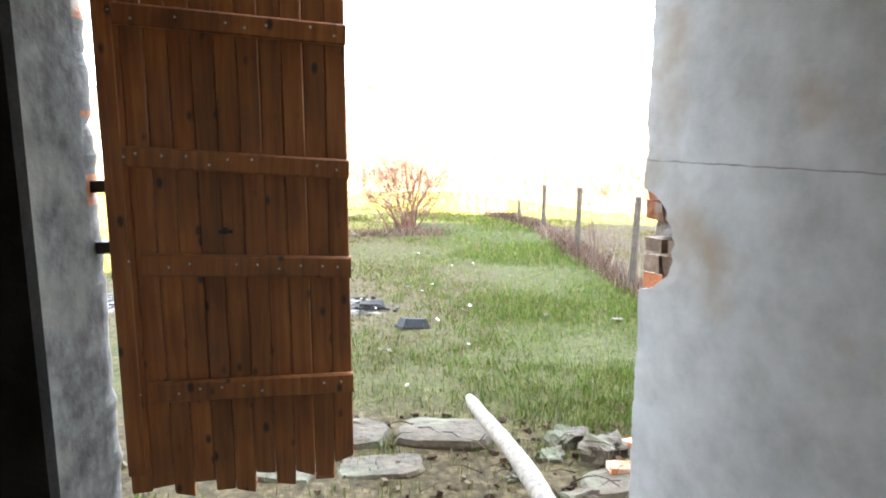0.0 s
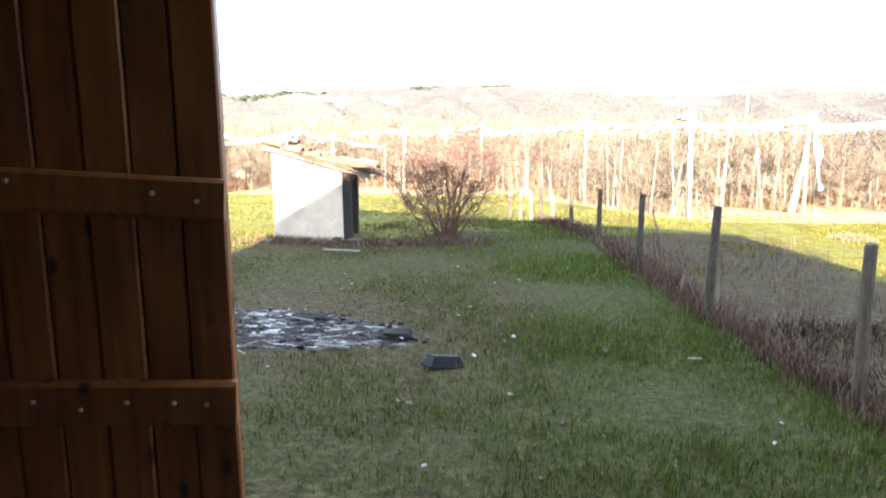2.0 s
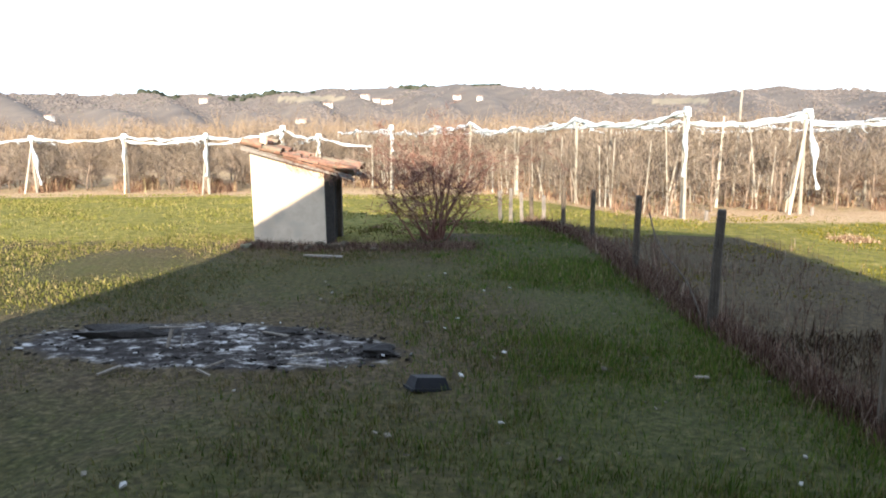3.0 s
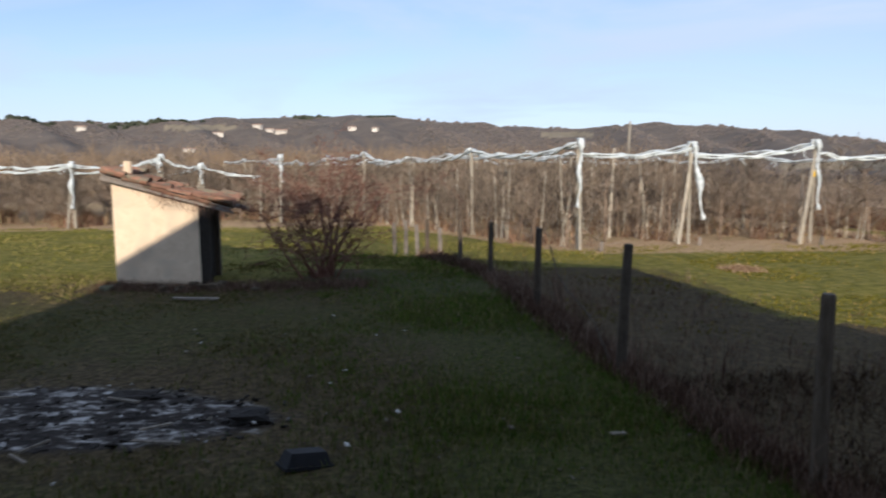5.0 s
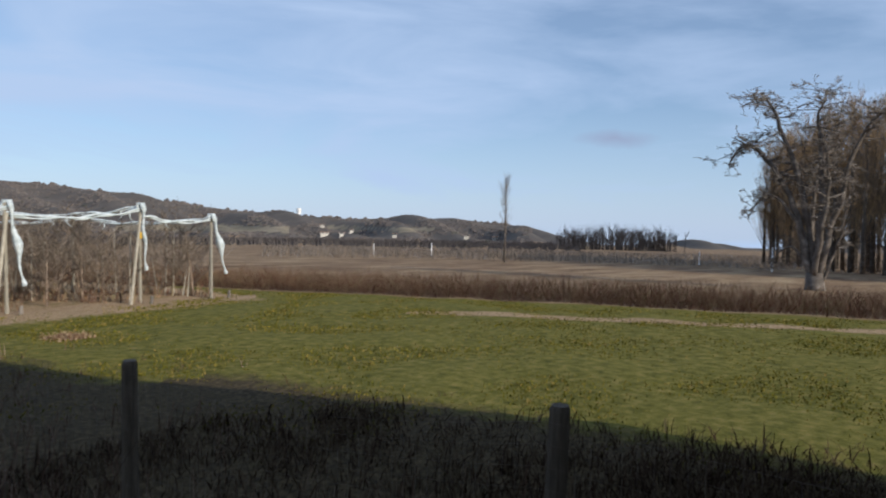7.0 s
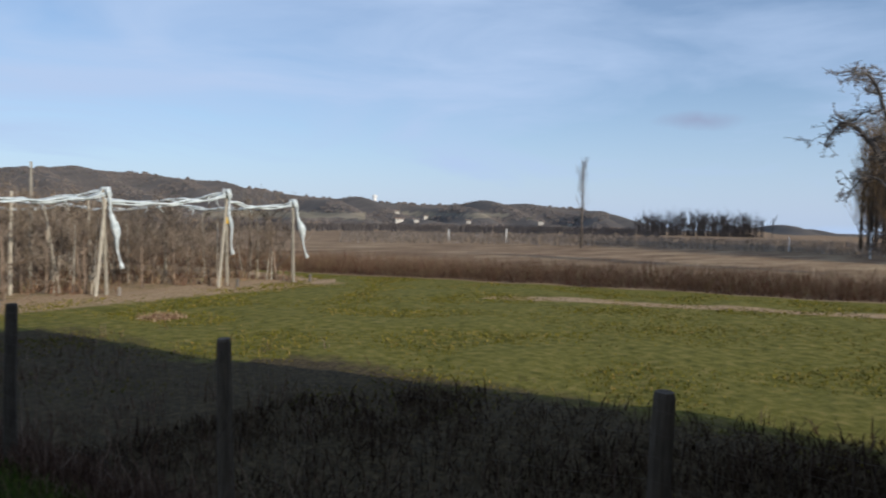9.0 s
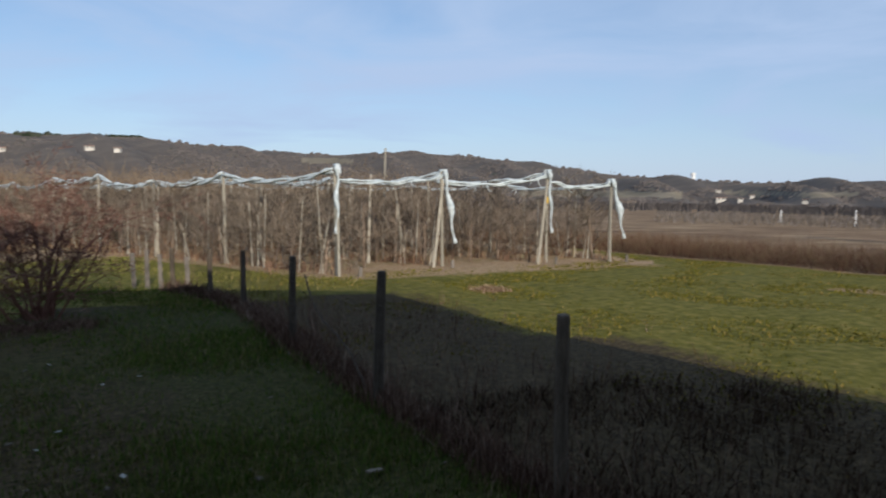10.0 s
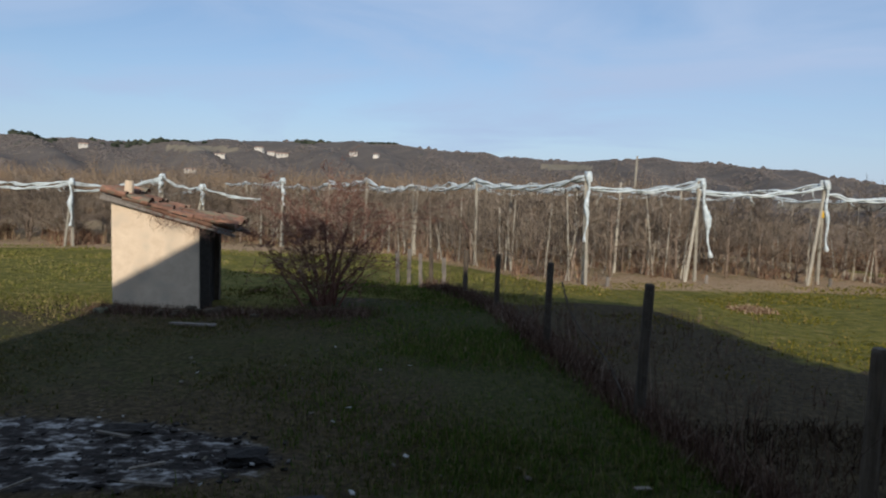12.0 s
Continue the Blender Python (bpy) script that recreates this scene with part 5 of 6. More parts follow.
def bundle(b, p, q, r, rng, sag=0.16):
    """A rolled white net slung between two points: two lumpy strands wound round each other, with a few loose folds."""
    p, q = Vector(p), Vector(q)
    n = max(12, int((q - p).length / 0.11))
    along = (q - p).normalized()
    side = along.cross(Vector((0, 0, 1))).normalized()
    ph = rng.uniform(0, 9)
    turns = (q - p).length * rng.uniform(2.2, 3.6)
    mid = []
    for i in range(n + 1):
        u = i / n
        c = p.lerp(q, u)
        c.z -= sag * math.sin(math.pi * u) ** 0.8 + 0.05 * noise.noise((u * 6 + ph, 2, 5))
        mid.append(c)
    for strand in (0, math.pi):
        pts, rad = [], []
        for i, c in enumerate(mid):
            a = turns * i / n + ph + strand
            w = r * (0.42 + 0.35 * noise.noise((i * 0.21 + ph, strand, 1)))
            pts.append(c + side * math.cos(a) * w + Vector((0, 0, math.sin(a) * w * 1.3)))
            rad.append(max(0.012, r * (0.50 + 0.55 * noise.noise((i * 0.37 + ph, strand, 8)))))
        b.tube(pts, rad, 5)
    for _ in range(int((q - p).length * 0.6)):
        i = rng.randint(1, n - 2)
        ln = rng.uniform(0.08, 0.28)
        b.tube([mid[i], mid[i] + Vector((0.02, -0.02, -ln * 0.6)), mid[i + 1] + Vector((0.02, -0.02, -ln))], [r * 0.4, r * 0.3, 0.006], 4)


def net_tail(b, top, rng, ln, drift, belly):
    """A loose end of net hanging from a post: a twisted throat, a belly of slack net, then a thin cord to a knot."""
    top = Vector(top)
    pts, rad = [], []
    ph = rng.uniform(0, 9)
    for i in range(25):
        u = i / 24
        pts.append(top + Vector((drift * u ** 0.8 + 0.025 * math.sin(u * 13 + ph), -0.08 - 0.05 * u, -ln * u)))
        rad.append(0.024 + belly * math.exp(-((u - 0.48) / 0.15) ** 2) + 0.045 * math.exp(-(u / 0.12) ** 2) + (0.028 if u > 0.94 else 0) + 0.014 * noise.noise((u * 17, ph, 1)))
    b.tube(pts, rad, 7)


def make_orchard():
    rng = random.Random(40)
    models = []
    for v in range(6):
        t = tagged(new("fruit_tree"), "small bare espaliered fruit tree in an orchard row", "tree", group="orchard trees")
        b = Build()
        lean = Vector((rng.gauss(0, 0.08), rng.gauss(0, 0.08), 1))
        trunk = [Vector((0, 0, -0.05)), lean * 0.5, lean * 1.0 + Vector((rng.gauss(0, 0.05), 0, 0)), lean * 1.5, lean * 1.85]
        b.tube(trunk, [0.040, 0.034, 0.027, 0.016, 0.006], 5, k=0)
        for i in range(27):
            u = rng.uniform(0.10, 0.97)
            j = min(3, int(u * 4))
            p = trunk[j].lerp(trunk[j + 1], u * 4 - j)
            a = rng.uniform(0, 6.283)
            d = Vector((math.cos(a), math.sin(a), rng.uniform(0.1, 1.0)))
            grow(b, rng, p, d, rng.uniform(0.45, 0.85) * (1.1 - 0.4 * u), 0.013, 2, 0.55, (3, 5), 0.25, 3, 2, min_r=0.0046)
        split_parts(b, t, (M_BARK, M_TWIG))
        models.append(t)
    used = set()
    for ri, (sx, sy, hh, depth) in enumerate(ROW_STARTS):
        head = Vector((sx, sy, 0))
        for i in range(int(depth / 0.95)):
            q = head + ROW * (0.6 + i * 0.95) + Vector((rng.gauss(0, 0.08), rng.gauss(0, 0.08), 0))
            v = rng.randrange(6)
            m = pose(q.x, q.y, on_ground(q.x, q.y), 0, 0, rng.uniform(0, 360)) @ Matrix.Scale(rng.uniform(0.86, 1.12), 4)
            if v not in used:
                used.add(v)
                models[v].matrix_basis = m
            else:
                copy_thing(models[v], m)
        # posts of the row
        spots = [0.0] + [0.8 + 3.6 * i for i in range(1, int(depth / 3.6) + 1)]
        heads = []
        for i, far in enumerate(spots):
            q = head + ROW * far
            z = on_ground(q.x, q.y)
            h2 = hh + (rng.uniform(-0.22, 0.06) if i else 0)
            lean = rng.uniform(-0.06, 0.06)
            heads.append(Vector((q.x + lean, q.y, z + h2)))
            b = Build().tube([(0, 0, -0.05), (lean * 0.4, 0.01, h2 * 0.5), (lean, 0, h2 + 0.05)], [0.046, 0.042, 0.036], 8)
            tagged(part("orchard_post", b, M_STAKE, at=pose(q.x, q.y, z)), "pale wooden post of the hail net frame", "post", group="orchard posts")
        z = on_ground(sx, sy)
        # slanting brace at the row's end, and a short anchor stub
        b = Build()
        foot = Vector((sx, sy, z - 0.03)) - ROW * 0.3 + Vector(((-0.16, -0.50, -0.55, -0.30)[ri % 4], 0, 0))
        b.tube([foot, Vector((sx, sy, z + hh - 0.18))], [0.042, 0.036], 8)
        tagged(part("end_brace", b, M_STAKE), "pale slanting brace of the row's end post", "brace", group="orchard braces")
        if ri < 4:
            st = foot - ROW * 0.25 + Vector((0.32, 0, 0))
            b = Build().tube([(0, 0, -0.05), (0.01, 0, 0.20), (0.01, 0, 0.235)], [0.045, 0.043, 0.030], 8)
            tagged(part("anchor_stub", b, M_OLD_WOOD, at=pose(st.x, st.y, on_ground(st.x, st.y))), "short grey anchor stub at the row's end", "post", group="anchor stubs")
        # net along the row
        b = Build()
        for i, (p, q) in enumerate(zip(heads, heads[1:])):
            bundle(b, p, q, 0.078 if ri < 2 else 0.062, rng, rng.uniform(0.08, 0.34) if ri == 0 else rng.uniform(0.08, 0.2))
        tagged(part("rolled_net", b, M_NET, smooth=True), "white hail net rolled up along the row top", "net", group="rolled nets")
        b = Build()
        ln, drift, belly = ((1.55, -0.02, 0.035), (1.9, 0.30, 0.075), (1.75, 0.10, 0.03), (1.75, 0.42, 0.095), (0.95, 0.06, 0.05), (0.7, 0.03, 0.04), (0.6, -0.05, 0.08), (1.5, 0.02, 0.06))[ri % 8]
        net_tail(b, (sx, sy, z + hh + 0.05), rng, ln, drift, belly)
        tagged(part("net_tail", b, M_NET, smooth=True), "loose white net end hanging down the post", "net", group="net tails")
        # the knot of net over the post's head
        b = Build()
        for j in range(3):
            a = rng.uniform(0, 6.28)
            c = Vector((sx, sy, z + hh + 0.03))
            d = Vector((math.cos(a), math.sin(a), 0)) * 0.13
            b.tube([c - d + Vector((0, 0, -0.14)), c - d * 0.4 + Vector((0, 0, 0.05)), c + d * 0.5 + Vector((0, 0, 0.06)), c + d + Vector((0, 0, -0.13))], [0.03, 0.06, 0.055, 0.025], 6)
        tagged(part("net_knot", b, M_NET, smooth=True), "bunched white net tied over the post head", "net", group="net knots")
    for sx, sy in EXTRA_ROWS:
        for i in range(6):
            q = Vector((sx, sy, 0)) + ROW * (0.6 + i * 1.8) + Vector((rng.gauss(0, 0.1), rng.gauss(0, 0.1), 0))
            copy_thing(models[rng.randrange(6)], pose(q.x, q.y, on_ground(q.x, q.y), 0, 0, rng.uniform(0, 360)))
    # nets slung between the row heads
    low = (-6.3, 29.0, 1.72, 0)
    b = Build().tube([(0, 0, -0.05), (0.02, 0, 0.9), (0.03, 0, 1.75)], [0.042, 0.04, 0.034], 8)
    tagged(part("orchard_post", b, M_STAKE, at=pose(low[0], low[1], on_ground(low[0], low[1]))), "pale wooden post of the hail net frame", "post", group="orchard posts")
    R = ROW_STARTS
    for p, q, sag, down in ((R[0], R[1], 0.10, 0.25), (R[1], R[2], 0.14, 0.22), (R[2], R[3], 0.12, 0.22), (R[5], low, 0.12, 0.0), (R[6], R[5], 0.18, 0.0), (R[7], R[6], 0.22, 0.02), (R[7], R[6], 0.1, 0.3), (R[8], R[7], 0.12, 0.0), (R[8], R[7], 0.16, 0.16), (R[9], R[8], 0.14, 0.0), (R[10], R[9], 0.14, 0.0), (R[11], R[10], 0.14, 0.0)):
        b = Build()
        bundle(b, (p[0], p[1], on_ground(p[0], p[1]) + p[2] - down), (q[0], q[1], on_ground(q[0], q[1]) + q[2] - down * 0.3), 0.055, rng, sag)
        tagged(part("rolled_net", b, M_NET, smooth=True), "white hail net slung between the row heads", "net", group="rolled nets")
    # tall thin poles among the trees
    for x, y, h2 in ((5.9, 22.6, 3.3), (5.2, 21.6, 2.5), (2.3, 22.2, 2.2), (-0.4, 25.6, 2.3)):
        b = Build().tube([(0, 0, -0.05), (0.03, 0, h2 * 0.5), (0.07, 0, h2)], [0.042, 0.038, 0.028], 8)
        tagged(part("tall_pole", b, M_STAKE, at=pose(x, y, on_ground(x, y))), "tall thin pole standing among the fruit trees", "pole", group="thin poles")
    # thin upright stakes along the rows
    b = Build()
    for ri, (sx, sy, hh, depth) in enumerate(ROW_STARTS):
        for i in range(44 if ri < 4 else 16):
            q = Vector((sx, sy, 0)) + ROW * rng.uniform(0, depth)
            z = on_ground(q.x, q.y)
            h2 = rng.uniform(0.9, 2.2)
            b.tube([(q.x, q.y, z), (q.x + rng.gauss(0, 0.14), q.y, z + h2)], [0.020, 0.014], 4)
    tagged(part("tree_stakes", b, M_STAKE), "thin pale stakes tied to the fruit trees", "stakes", kind="stuff")


make_orchard()

# a yellow tie on one end post, and a small heap of straw in the meadow
M_YELLOW = mat("yellow_plastic", [(0.3, (0.55, 0.33, 0.03)), (0.7, (0.68, 0.44, 0.05))], scale=9, bump=0.3, vary=0.0)
tx, ty, tz = ROW_STARTS[2][:3]
b = Build().tube([(-0.01, -0.01, -0.09), (0.0, -0.012, 0.0), (0.008, -0.008, 0.08)], [0.055, 0.066, 0.056], 9)
tagged(part("yellow_tie", b, M_YELLOW, at=pose(tx, ty, on_ground(tx, ty) + 1.85)), "yellow plastic tie round the orchard end post", "tie")


def straw_heap(rng, n):
    return 6.05 + rng.randn(n) * 0.15, 15.35 + rng.randn(n) * 0.12


scatter_blades("straw_heap", 1800, straw_heap, (0.02, 0.10), 0.004, M_STRAW, "small heap of pale straw lying in the meadow", 91, "straw", lean=1.6)


def orchard_floor(rng, n):
    k = rng.randint(0, len(ROW_STARTS), n)
    rows = np.array(ROW_STARTS)[k]
    far = rng.rand(n) * rows[:, 3]
    x = rows[:, 0] + ROW.x * far + rng.randn(n) * 0.35
    y = rows[:, 1] + ROW.y * far + rng.randn(n) * 0.35 + 0.5
    return x, y


scatter_blades("orchard_weeds", 42000, orchard_floor, (0.06, 0.55), 0.0035, M_BRAMBLE, "dry brown weeds under the orchard rows", 17, "weeds", lean=0.8, tuft=7, spread=0.12)


# ---- hedges, fields and woods beyond ----
def sticks(name, n, place, hgt, wid, material, label, seed, category, lean=0.3, fork=2):
    """Upright stems with forks, as narrow three-sided spikes."""
    rng = np.random.RandomState(seed)
    x, y = place(rng, n)
    b_v, b_f = [], []
    zz = height(x, y)
    for px, py, pz in zip(x, y, zz):
        h = hgt[0] + (hgt[1] - hgt[0]) * rng.rand()
        w = wid * (0.6 + 0.8 * rng.rand())
        base = np.array([px, py, pz - 0.05])
        tip = base + np.array([rng.randn() * lean * h * 0.4, rng.randn() * lean * h * 0.4, h])
        stems = [(base, tip, w)]
        for _ in range(fork):
            s = 0.25 + 0.6 * rng.rand()
            p = base + (tip - base) * s
            a = rng.rand() * 6.283
            ln = h * (0.2 + 0.35 * rng.rand())
            stems.append((p, p + np.array([np.cos(a) * ln * 0.5, np.sin(a) * ln * 0.5, ln]), w * 0.55))
        for p, q, ww in stems:
            i = len(b_v)
            b_v += [tuple(p + (ww, 0, 0)), tuple(p + (-0.5 * ww, 0.87 * ww, 0)), tuple(p + (-0.5 * ww, -0.87 * ww, 0)), tuple(q)]
            b_f += [(i, i + 1, i + 3), (i + 1, i + 2, i + 3), (i + 2, i, i + 3)]
    me = bpy.data.meshes.new(name)
    me.from_pydata(b_v, [], b_f)
    me.materials.append(material)
    return tagged(new(name, me), label, category, kind="stuff")


def strip_x(y):
    return 21.4 - (y - 5.0) * 0.36


def hedge(rng, n):
    y = -25 + 60 * rng.rand(n)
    x = strip_x(y) + 0.3 + 2.6 * rng.rand(n)
    return x, y


sticks("bramble_strip", 24000, hedge, (0.2, 0.8), 0.010, M_BRAMBLE, "rust-brown bramble strip along the meadow", 61, "bramble", lean=1.5, fork=3)


def vine_rows(rng, n):
    r = rng.randint(0, 24, n)
    d = 66 + r * 3.2
    a = np.radians(38 + 66 * rng.rand(n))
    return d * np.sin(a), 2.6 + d * np.cos(a)


sticks("vineyard_rows", 12000, vine_rows, (0.25, 0.8), 0.03, M_TREE_TWIG, "dark bare vine rows in the far field", 62, "vines", lean=0.5, fork=2)


def coppice(rng, n):
    x = -95 + 118 * rng.rand(n)
    y = 58 + 40 * rng.rand(n)
    return x, y


sticks("coppice", 18000, coppice, (1.6, 4.6), 0.03, M_COPPICE, "orange-brown bare coppice behind the orchard", 63, "coppice", lean=0.25, fork=3)


def mid_trees(rng, n):
    a = np.radians(-48 + 112 * rng.rand(n))
    d = 150 + 260 * rng.rand(n)
    return d * np.sin(a), 2.6 + d * np.cos(a)


sticks("valley_scrub", 9000, mid_trees, (0.8, 2.2), 0.3, M_WOODS, "grey-brown scrub on the valley floor", 64, "scrub", lean=0.3, fork=3)


def hill_woods(rng, n):
    a = np.radians(-52 + 112 * rng.rand(n))
    d = 420 + 690 * rng.rand(n) ** 0.8
    x, y = d * np.sin(a), 2.6 + d * np.cos(a)
    keep = patchy(x, y, 0.006, 4.0) + 0.10 * rng.randn(n) > -0.08
    az, el = np.degrees(np.arctan2(x, y - 2.6)), np.degrees(np.arctan2(height(x, y) - 1.43, d))
    for a0, a1, e0, e1 in HILL_FIELDS:
        keep &= ~((az > a0) & (az < a1) & (el > e0) & (el < e1))
    return x[keep], y[keep]


def ridge_trees(rng, n):
    """Taller trees in loose groups along the ridge line."""
    a = -50 + 112 * rng.rand(n)
    keep = np.array([noise.noise((q * 0.33, 3, 1)) for q in a]) + 0.18 * rng.randn(n) > 0.08
    a = np.radians(a[keep])
    d = CREST_D - 12 - 40 * rng.rand(len(a))
    return d * np.sin(a), 2.6 + d * np.cos(a)


def clumps(name, n, place, size, material, label, seed, category, tall=1.0):
    """Uneven small crowns, each a low ragged dome of its own shade."""
    rng = np.random.RandomState(seed)
    x, y = place(rng, n)
    n = len(x)
    z = height(x, y)
    r = size[0] + (size[1] - size[0]) * rng.rand(n) ** 1.5
    k = 5
    v = np.zeros((n, 2 * k + 1, 3))
    for j in range(k):
        a = 2 * np.pi * j / k + rng.rand(n)
        for lvl, (rr, zz) in enumerate(((1.15, 0.0), (0.85, 0.6))):
            q = r * rr * (0.6 + 0.7 * rng.rand(n))
            v[:, lvl * k + j] = np.stack([x + np.cos(a) * q, y + np.sin(a) * q, z - 0.5 * (lvl == 0) + zz * tall * r * (0.6 + 0.7 * rng.rand(n))], -1)
    v[:, 2 * k] = np.stack([x + rng.randn(n) * r * 0.2, y, z + tall * r * (0.75 + 0.4 * rng.rand(n))], -1)
    faces = []
    for j in range(k):
        j2 = (j + 1) % k
        faces += [(j, j2, k + j2), (j, k + j2, k + j), (k + j, k + j2, 2 * k)]
    f = (np.arange(n)[:, None, None] * (2 * k + 1) + np.array(faces)[None]).reshape(-1, 3)
    me = bpy.data.meshes.new(name)
    me.from_pydata(v.reshape(-1, 3).tolist(), [], f.tolist())
    me.materials.append(material)
    return tagged(new(name, me), label, category, kind="stuff")


clumps("hill_woods", 60000, hill_woods, (0.7, 2.4), M_WOODS, "bare grey-brown woods on the hillside", 65, "woods", tall=0.55)


clumps("ridge_trees", 900, ridge_trees, (2.2, 6.0), M_WOODS, "dark bare trees grouped along the ridge", 67, "woods")


def dark_pines(rng, n):
    """Evergreen groups on the western slope."""
    c = rng.randint(0, 5, n)
    a = np.radians(np.array([-23.5, -20.0, -9.8, -30.0, -4.2])[c] + rng.randn(n) * 0.7)
    d = np.array([960, 900, 1030, 900, 1040])[c] + rng.randn(n) * 22
    return d * np.sin(a), 2.6 + d * np.cos(a)


M_PINE = island_mat("dark_evergreens", [(0.0, (0.022, 0.028, 0.018)), (1.0, (0.055, 0.058, 0.040))])
clumps("pine_groups", 160, dark_pines, (2.5, 6.5), M_PINE, "dark evergreen groups on the far slope", 68, "woods")


def grove(rng, n):
    t = rng.rand(n)
    x = 178 + 17 * t + rng.randn(n) * 2
    y = 94 - 25 * t + rng.randn(n) * 2
    return x, y


sticks("grove", 300, grove, (2.5, 6.8), 0.14, M_WOODS, "dark grove of bare trees in the fields", 66, "grove", lean=0.2, fork=9)


def limb(build, rng, pts, r0, r1, shoots, reach, k=0):
    """A main limb along a smooth line through the points, set with short crooked spur branches."""
    pts = [Vector(p) for p in pts]
    line = []
    for i in range(len(pts) - 1):
        a, b2, c, d = pts[max(i - 1, 0)], pts[i], pts[i + 1], pts[min(i + 2, len(pts) - 1)]
        for j in range(4):
            u = j / 4
            line.append(0.5 * (2 * b2 + (c - a) * u + (2 * a - 5 * b2 + 4 * c - d) * u * u + (3 * b2 - a - 3 * c + d) * u ** 3))
    line.append(pts[-1])
    line = [p + Vector((rng.gauss(0, 0.04), rng.gauss(0, 0.04), 0)) * (i > 0) for i, p in enumerate(line)]
    n = len(line) - 1
    rad = [r0 + (r1 - r0) * (i / n) ** 0.8 for i in range(n + 1)]
    build.tube(line, rad, 7, k=k)
    for _ in range(int(shoots * 1.5)):
        u = rng.uniform(0.30, 1.0) ** 0.8
        i = min(n - 1, int(u * n))
        a = rng.uniform(0, 6.283)
        d = Vector((math.cos(a), math.sin(a), rng.uniform(-0.35, 0.8)))
        grow(build, rng, line[i].lerp(line[i + 1], rng.random()), d, reach * rng.uniform(0.5, 1.15), max(0.016, rad[i] * 0.42), 3, 0.72, (2, 4), -0.02, 4, 3, shrink=0.55, thin=0.62, min_r=0.010)


def make_big_tree():
    rng = random.Random(19)
    t = tagged(new("old_tree"), "tall bare old tree with many crooked pale limbs", "tree")
    t.matrix_basis = pose(33.9, 7.95, on_ground(33.9, 7.95) - 0.1)
    b = Build()
    b.tube([(0, 0, -0.1), (0.02, 0, 0.3), (0.0, 0.02, 0.9)], [0.52, 0.40, 0.34], 10, k=0)
    limb(b, rng, [(0.05, 0.1, 0.6), (0, 0.5, 2.4), (0.1, 1.1, 4.3), (0, 2.1, 5.9), (-0.1, 2.9, 6.6), (0, 3.4, 6.3), (0, 3.7, 5.7)], 0.20, 0.03, 20, 1.0)
    limb(b, rng, [(0.0, 0.05, 0.7), (0.2, 0.35, 3.0), (0.1, 0.9, 5.4), (0, 1.6, 7.3), (0, 2.1, 8.5), (0, 2.7, 8.7)], 0.20, 0.03, 22, 1.0)
    limb(b, rng, [(0.05, -0.05, 0.7), (0, -0.15, 3.0), (0.2, -0.1, 5.4), (0.1, 0.1, 7.4), (0.2, -0.2, 8.8)], 0.21, 0.03, 24, 1.05)
    limb(b, rng, [(0.0, -0.15, 0.7), (-0.1, -0.55, 2.8), (0, -1.0, 4.8), (0.1, -1.5, 6.6), (0, -2.2, 7.6), (0, -2.8, 7.5)], 0.17, 0.03, 20, 1.0)
    limb(b, rng, [(0.2, 0.0, 0.8), (0.7, 0.3, 3.0), (1.2, 0.2, 5.2), (1.4, -0.3, 7.4)], 0.15, 0.03, 16, 0.9)
    limb(b, rng, [(-0.2, 0.0, 0.8), (-0.6, -0.3, 2.8), (-0.9, -0.5, 4.8), (-1.2, -0.3, 6.8)], 0.15, 0.03, 16, 0.9)
    limb(b, rng, [(0, 0.55, 2.6), (0, 1.3, 3.9), (0, 2.0, 4.3), (0, 2.5, 3.9), (0, 2.8, 3.2)], 0.09, 0.02, 12, 0.7)
    limb(b, rng, [(0.05, 0.3, 1.3), (0, 0.95, 2.0), (0, 1.5, 1.7), (0, 1.75, 1.0)], 0.08, 0.02, 8, 0.5)
    limb(b, rng, [(0, -0.25, 0.5), (0, -0.75, 1.8), (0, -1.05, 3.4), (0, -1.15, 4.6)], 0.08, 0.02, 10, 0.6)
    split_parts(b, t, (M_TREE_BARK, M_TREE_TWIG))


make_big_tree()


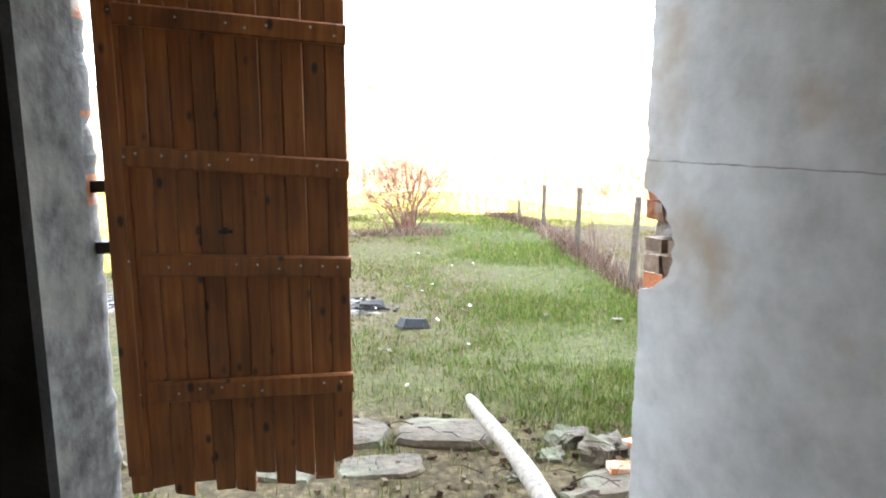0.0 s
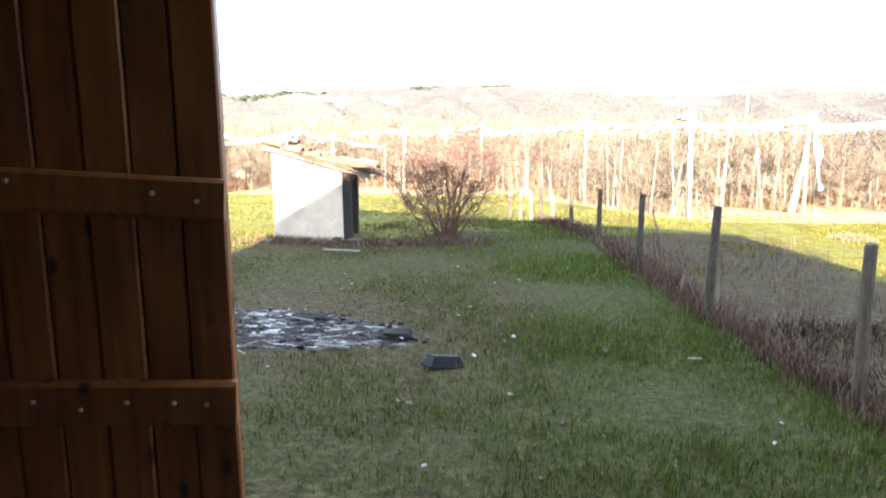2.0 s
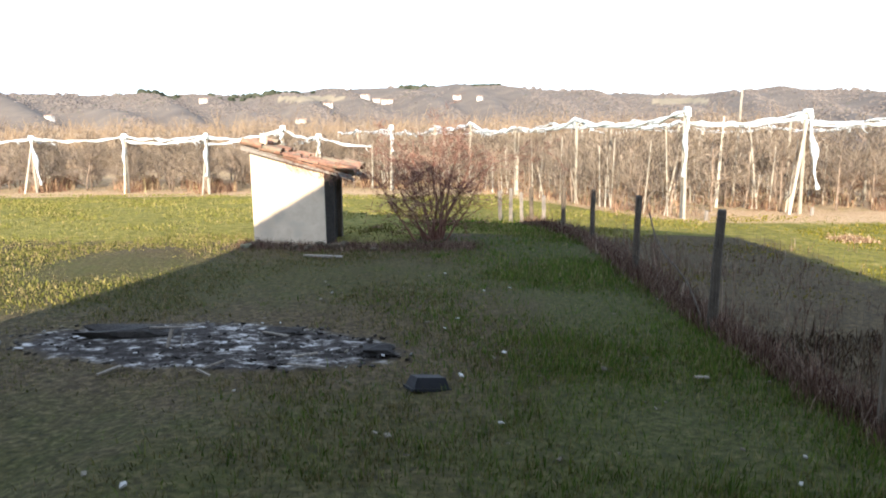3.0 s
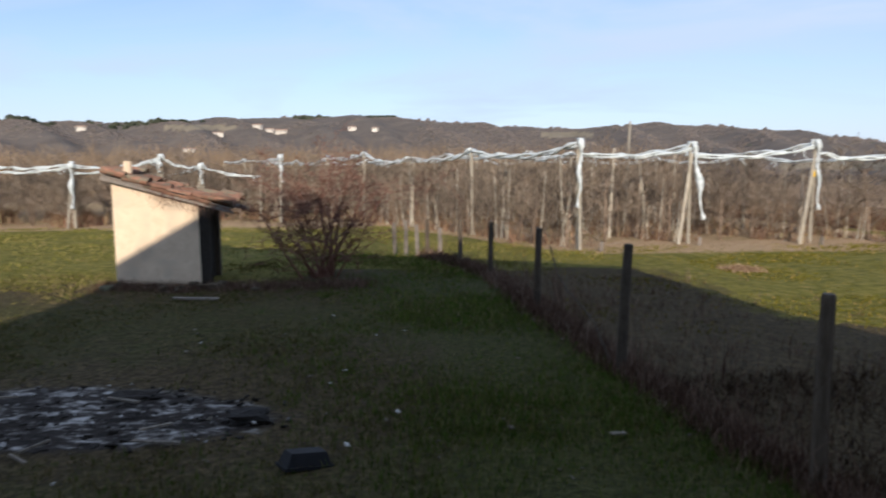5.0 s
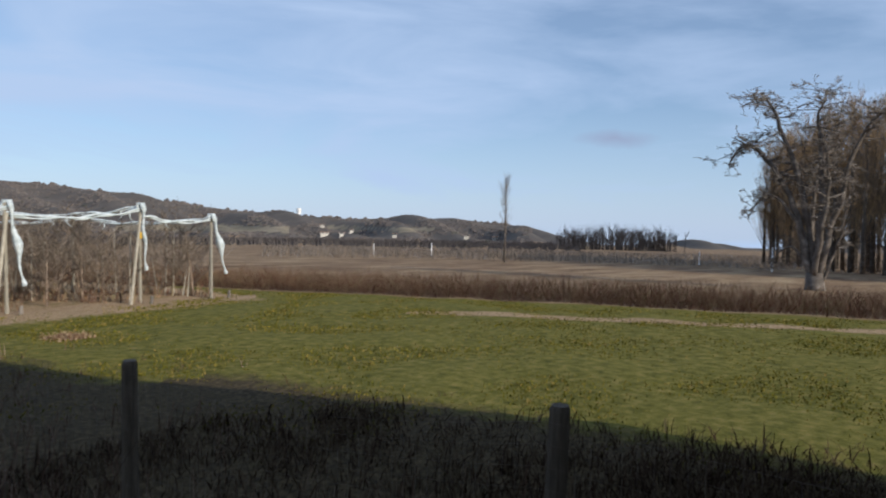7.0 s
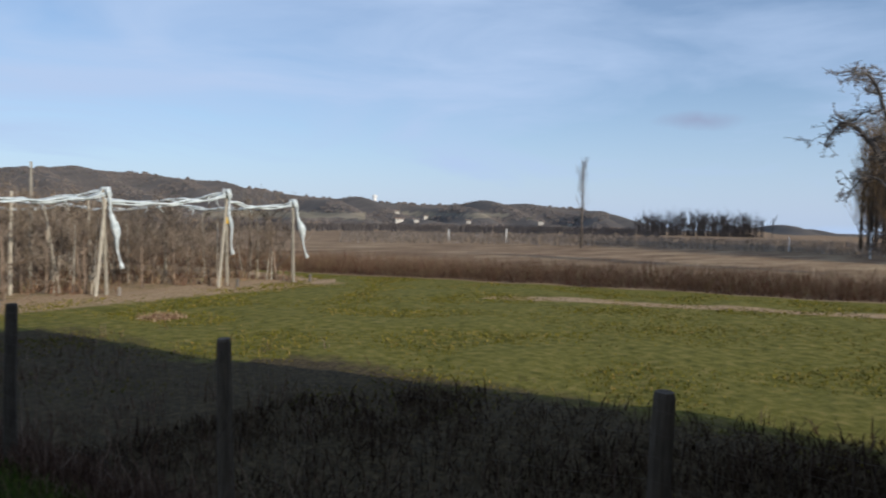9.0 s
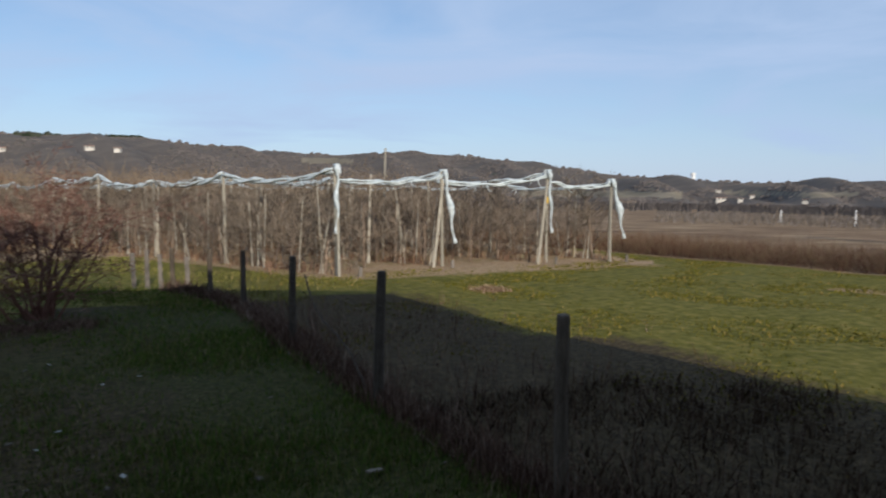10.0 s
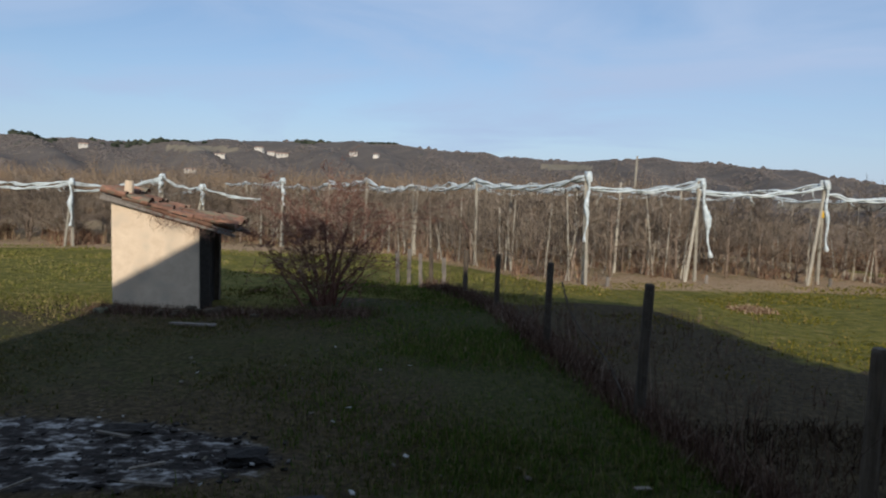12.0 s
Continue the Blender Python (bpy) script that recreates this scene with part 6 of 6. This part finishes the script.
def make_poplars():
    rng = random.Random(29)
    first = None
    k = 0
    line = np.array([(84.0, 20.6), (62.5, 9.2), (57.5, 3.8), (51.0, -8.0), (47.0, -22.0)])
    run = np.concatenate([[0], np.cumsum(np.hypot(*np.diff(line, axis=0).T))])
    for row in range(4):
        for i in range(24):
            at = i * 2.45 + row * 0.8 + rng.gauss(0, 0.3)
            x = float(np.interp(at, run, line[:, 0])) + row * 3.2 + rng.gauss(0, 0.4)
            y = float(np.interp(at, run, line[:, 1])) + row * 0.4 + rng.gauss(0, 0.4)
            m = pose(x, y, on_ground(x, y) - 0.1, 0, 0, rng.uniform(0, 360)) @ Matrix.Scale(rng.uniform(0.9, 1.06), 4)
            if k < 3:
                t = tagged(new("poplar"), "tall slim bare poplar in the plantation row", "tree", group="poplar row")
                t.matrix_basis = m
                b = Build()
                hh = rng.uniform(13, 15.5)
                b.tube([(0, 0, 0), (0.1, 0, hh * 0.4), (0.05, 0.1, hh * 0.8), (0, 0, hh)], [0.20, 0.14, 0.06, 0.01], 6, k=0)
                for _ in range(105):
                    s = rng.uniform(0.12, 0.98)
                    a = rng.uniform(0, 6.283)
                    d = Vector((math.cos(a), math.sin(a), 1.6))
                    grow(b, rng, Vector((0.05, 0.05, hh * s)), d, rng.uniform(1.2, 2.6) * (1.15 - 0.6 * s), 0.03, 2, 0.35, (2, 3), 0.5, 3, 2, min_r=0.010)
                split_parts(b, t, (M_TREE_BARK, M_POPLAR))
                first = (first or []) + [t]
            else:
                copy_thing(first[k % 3], m)
            k += 1
    # the lone slender poplar in the field
    t = tagged(new("young_poplar"), "lone slender bare poplar in the field", "tree")
    t.matrix_basis = pose(50.75, 34.45, on_ground(50.75, 34.45) - 0.1)
    b = Build()
    b.tube([(0, 0, 0), (0.05, 0, 4), (0, 0, 7.4)], [0.10, 0.06, 0.012], 6, k=0)
    for _ in range(85):
        s = rng.uniform(0.40, 0.98)
        a = rng.uniform(0, 6.283)
        grow(b, rng, Vector((0.03, 0, 7.2 * s)), Vector((math.cos(a), math.sin(a), 1.5)), rng.uniform(0.5, 0.95), 0.013, 1, 0.3, (2, 4), 0.6, 3, 2, min_r=0.006)
    split_parts(b, t, (M_TREE_BARK, M_TREE_TWIG))


make_poplars()


# ---- far buildings ----
def polar(az, d):
    return d * math.sin(radians(az)), 2.6 + d * math.cos(radians(az))


def make_house(az, el, w, h, d, turn, name="house", label="white rendered farmhouse with a low clay roof on the hill"):
    """A house whose foot is seen under the given height angle; it stands on the slope."""
    best = None
    for dist in np.arange(430, 1095, 6.0):
        x, y = polar(az, dist)
        e = math.degrees(math.atan2(float(height(x, y)) - 1.44, dist))
        if best is None or abs(e - el) < best[0]:
            best = (abs(e - el), x, y)
    x, y = best[1:]
    k = math.hypot(x, y) / 800
    small = 0.62 if az > 30 else 0.85
    w, h, d = w * k * small, h * k * small, d * k * small
    ho = tagged(new(name), label, "house", group="hill houses")
    ho.matrix_basis = pose(x, y, float(height(x, y)) + 2.0, 0, 0, turn)
    b = Build().box((-w / 2, -d / 2, -4), (w / 2, d / 2, h))
    part("wall", b, M_HOUSE, ho)
    b = Build()
    rz = h + d * 0.22
    o = 0.6
    a = [(-w / 2 - o, -d / 2 - o, h + 0.05), (w / 2 + o, -d / 2 - o, h + 0.05), (w / 2 + o, d / 2 + o, h + 0.05), (-w / 2 - o, d / 2 + o, h + 0.05)]
    r0, r1 = (-w / 2 - o, 0, rz), (w / 2 + o, 0, rz)
    b.face([a[0], a[1], r1, r0])
    b.face([a[2], a[3], r0, r1])
    b.face([a[1], a[2], r1])
    b.face([a[3], a[0], r0])
    b.face(list(reversed(a)))
    part("roof", b, M_ROOF_FAR, ho)
    n = max(2, int(w / 4))
    for i in range(n):
        wx = -w / 2 + w * (i + 0.5) / n
        b = Build().box((-0.6, -0.06, 0), (0.6, 0.04, 1.4))
        part("window", b, M_PANE, ho, at=pose(wx, -d / 2 - 0.02, h * 0.35))


for az, el, w, h, d, turn in ((-26.6, 2.1, 10, 2.8, 5, 14), (-37.2, 0.85, 11, 2.4, 5, -14), (-17.0, 1.85, 12, 2.0, 5, 8), (-14.0, 2.45, 11, 2.8, 6, -18), (-13.1, 2.15, 9, 2.6, 5, 20), (-12.2, 2.0, 15, 3.0, 6, 8), (-6.5, 2.35, 10, 3.0, 5, 18), (-19.2, 0.5, 14, 2.2, 5, 5), (-4.6, 2.3, 7, 2.2, 5, -20),
                              (42.6, -0.3, 8, 2.6, 5, -40), (42.8, -1.0, 15, 3.2, 6, -35), (44.2, -1.0, 8, 2.6, 5, -35), (48.6, -1.05, 8, 2.8, 5, -50), (54.6, -1.05, 9, 2.8, 5, -50), (57.0, -1.1, 8, 2.6, 5, -60), (45.0, -0.7, 7, 2.4, 5, -40)):
    make_house(az, el, w, h, d, turn)

wx, wy = polar(40.7, 1085)
tw = tagged(new("water_tower"), "slim white tower on the far ridge", "tower")
tw.matrix_basis = pose(wx, wy, float(height(wx, wy)) - 1)
part("shaft", Build().tube([(0, 0, -3), (0, 0, 9)], [3.0, 3.0], 14), M_WHITE, tw)
part("tank", Build().tube([(0, 0, 9), (0, 0, 10), (0, 0, 14), (0, 0, 14.6)], [3.0, 3.6, 3.6, 1.5], 14), M_WHITE, tw)

# white marker posts in the far field
for az, d, hgt in ((51.8, 74, 1.5), (73.2, 70, 1.3), (78.3, 58, 1.9), (47.0, 82, 1.3)):
    mx, my = polar(az, d)
    b = Build().tube([(0, 0, -0.1), (0.01, 0, hgt * 0.6), (0.02, 0, hgt)], [0.06, 0.06, 0.05], 8)
    tagged(part("marker_post", b, M_WHITE, at=pose(mx, my, on_ground(mx, my))), "white marker post standing in the field", "post", group="field markers")
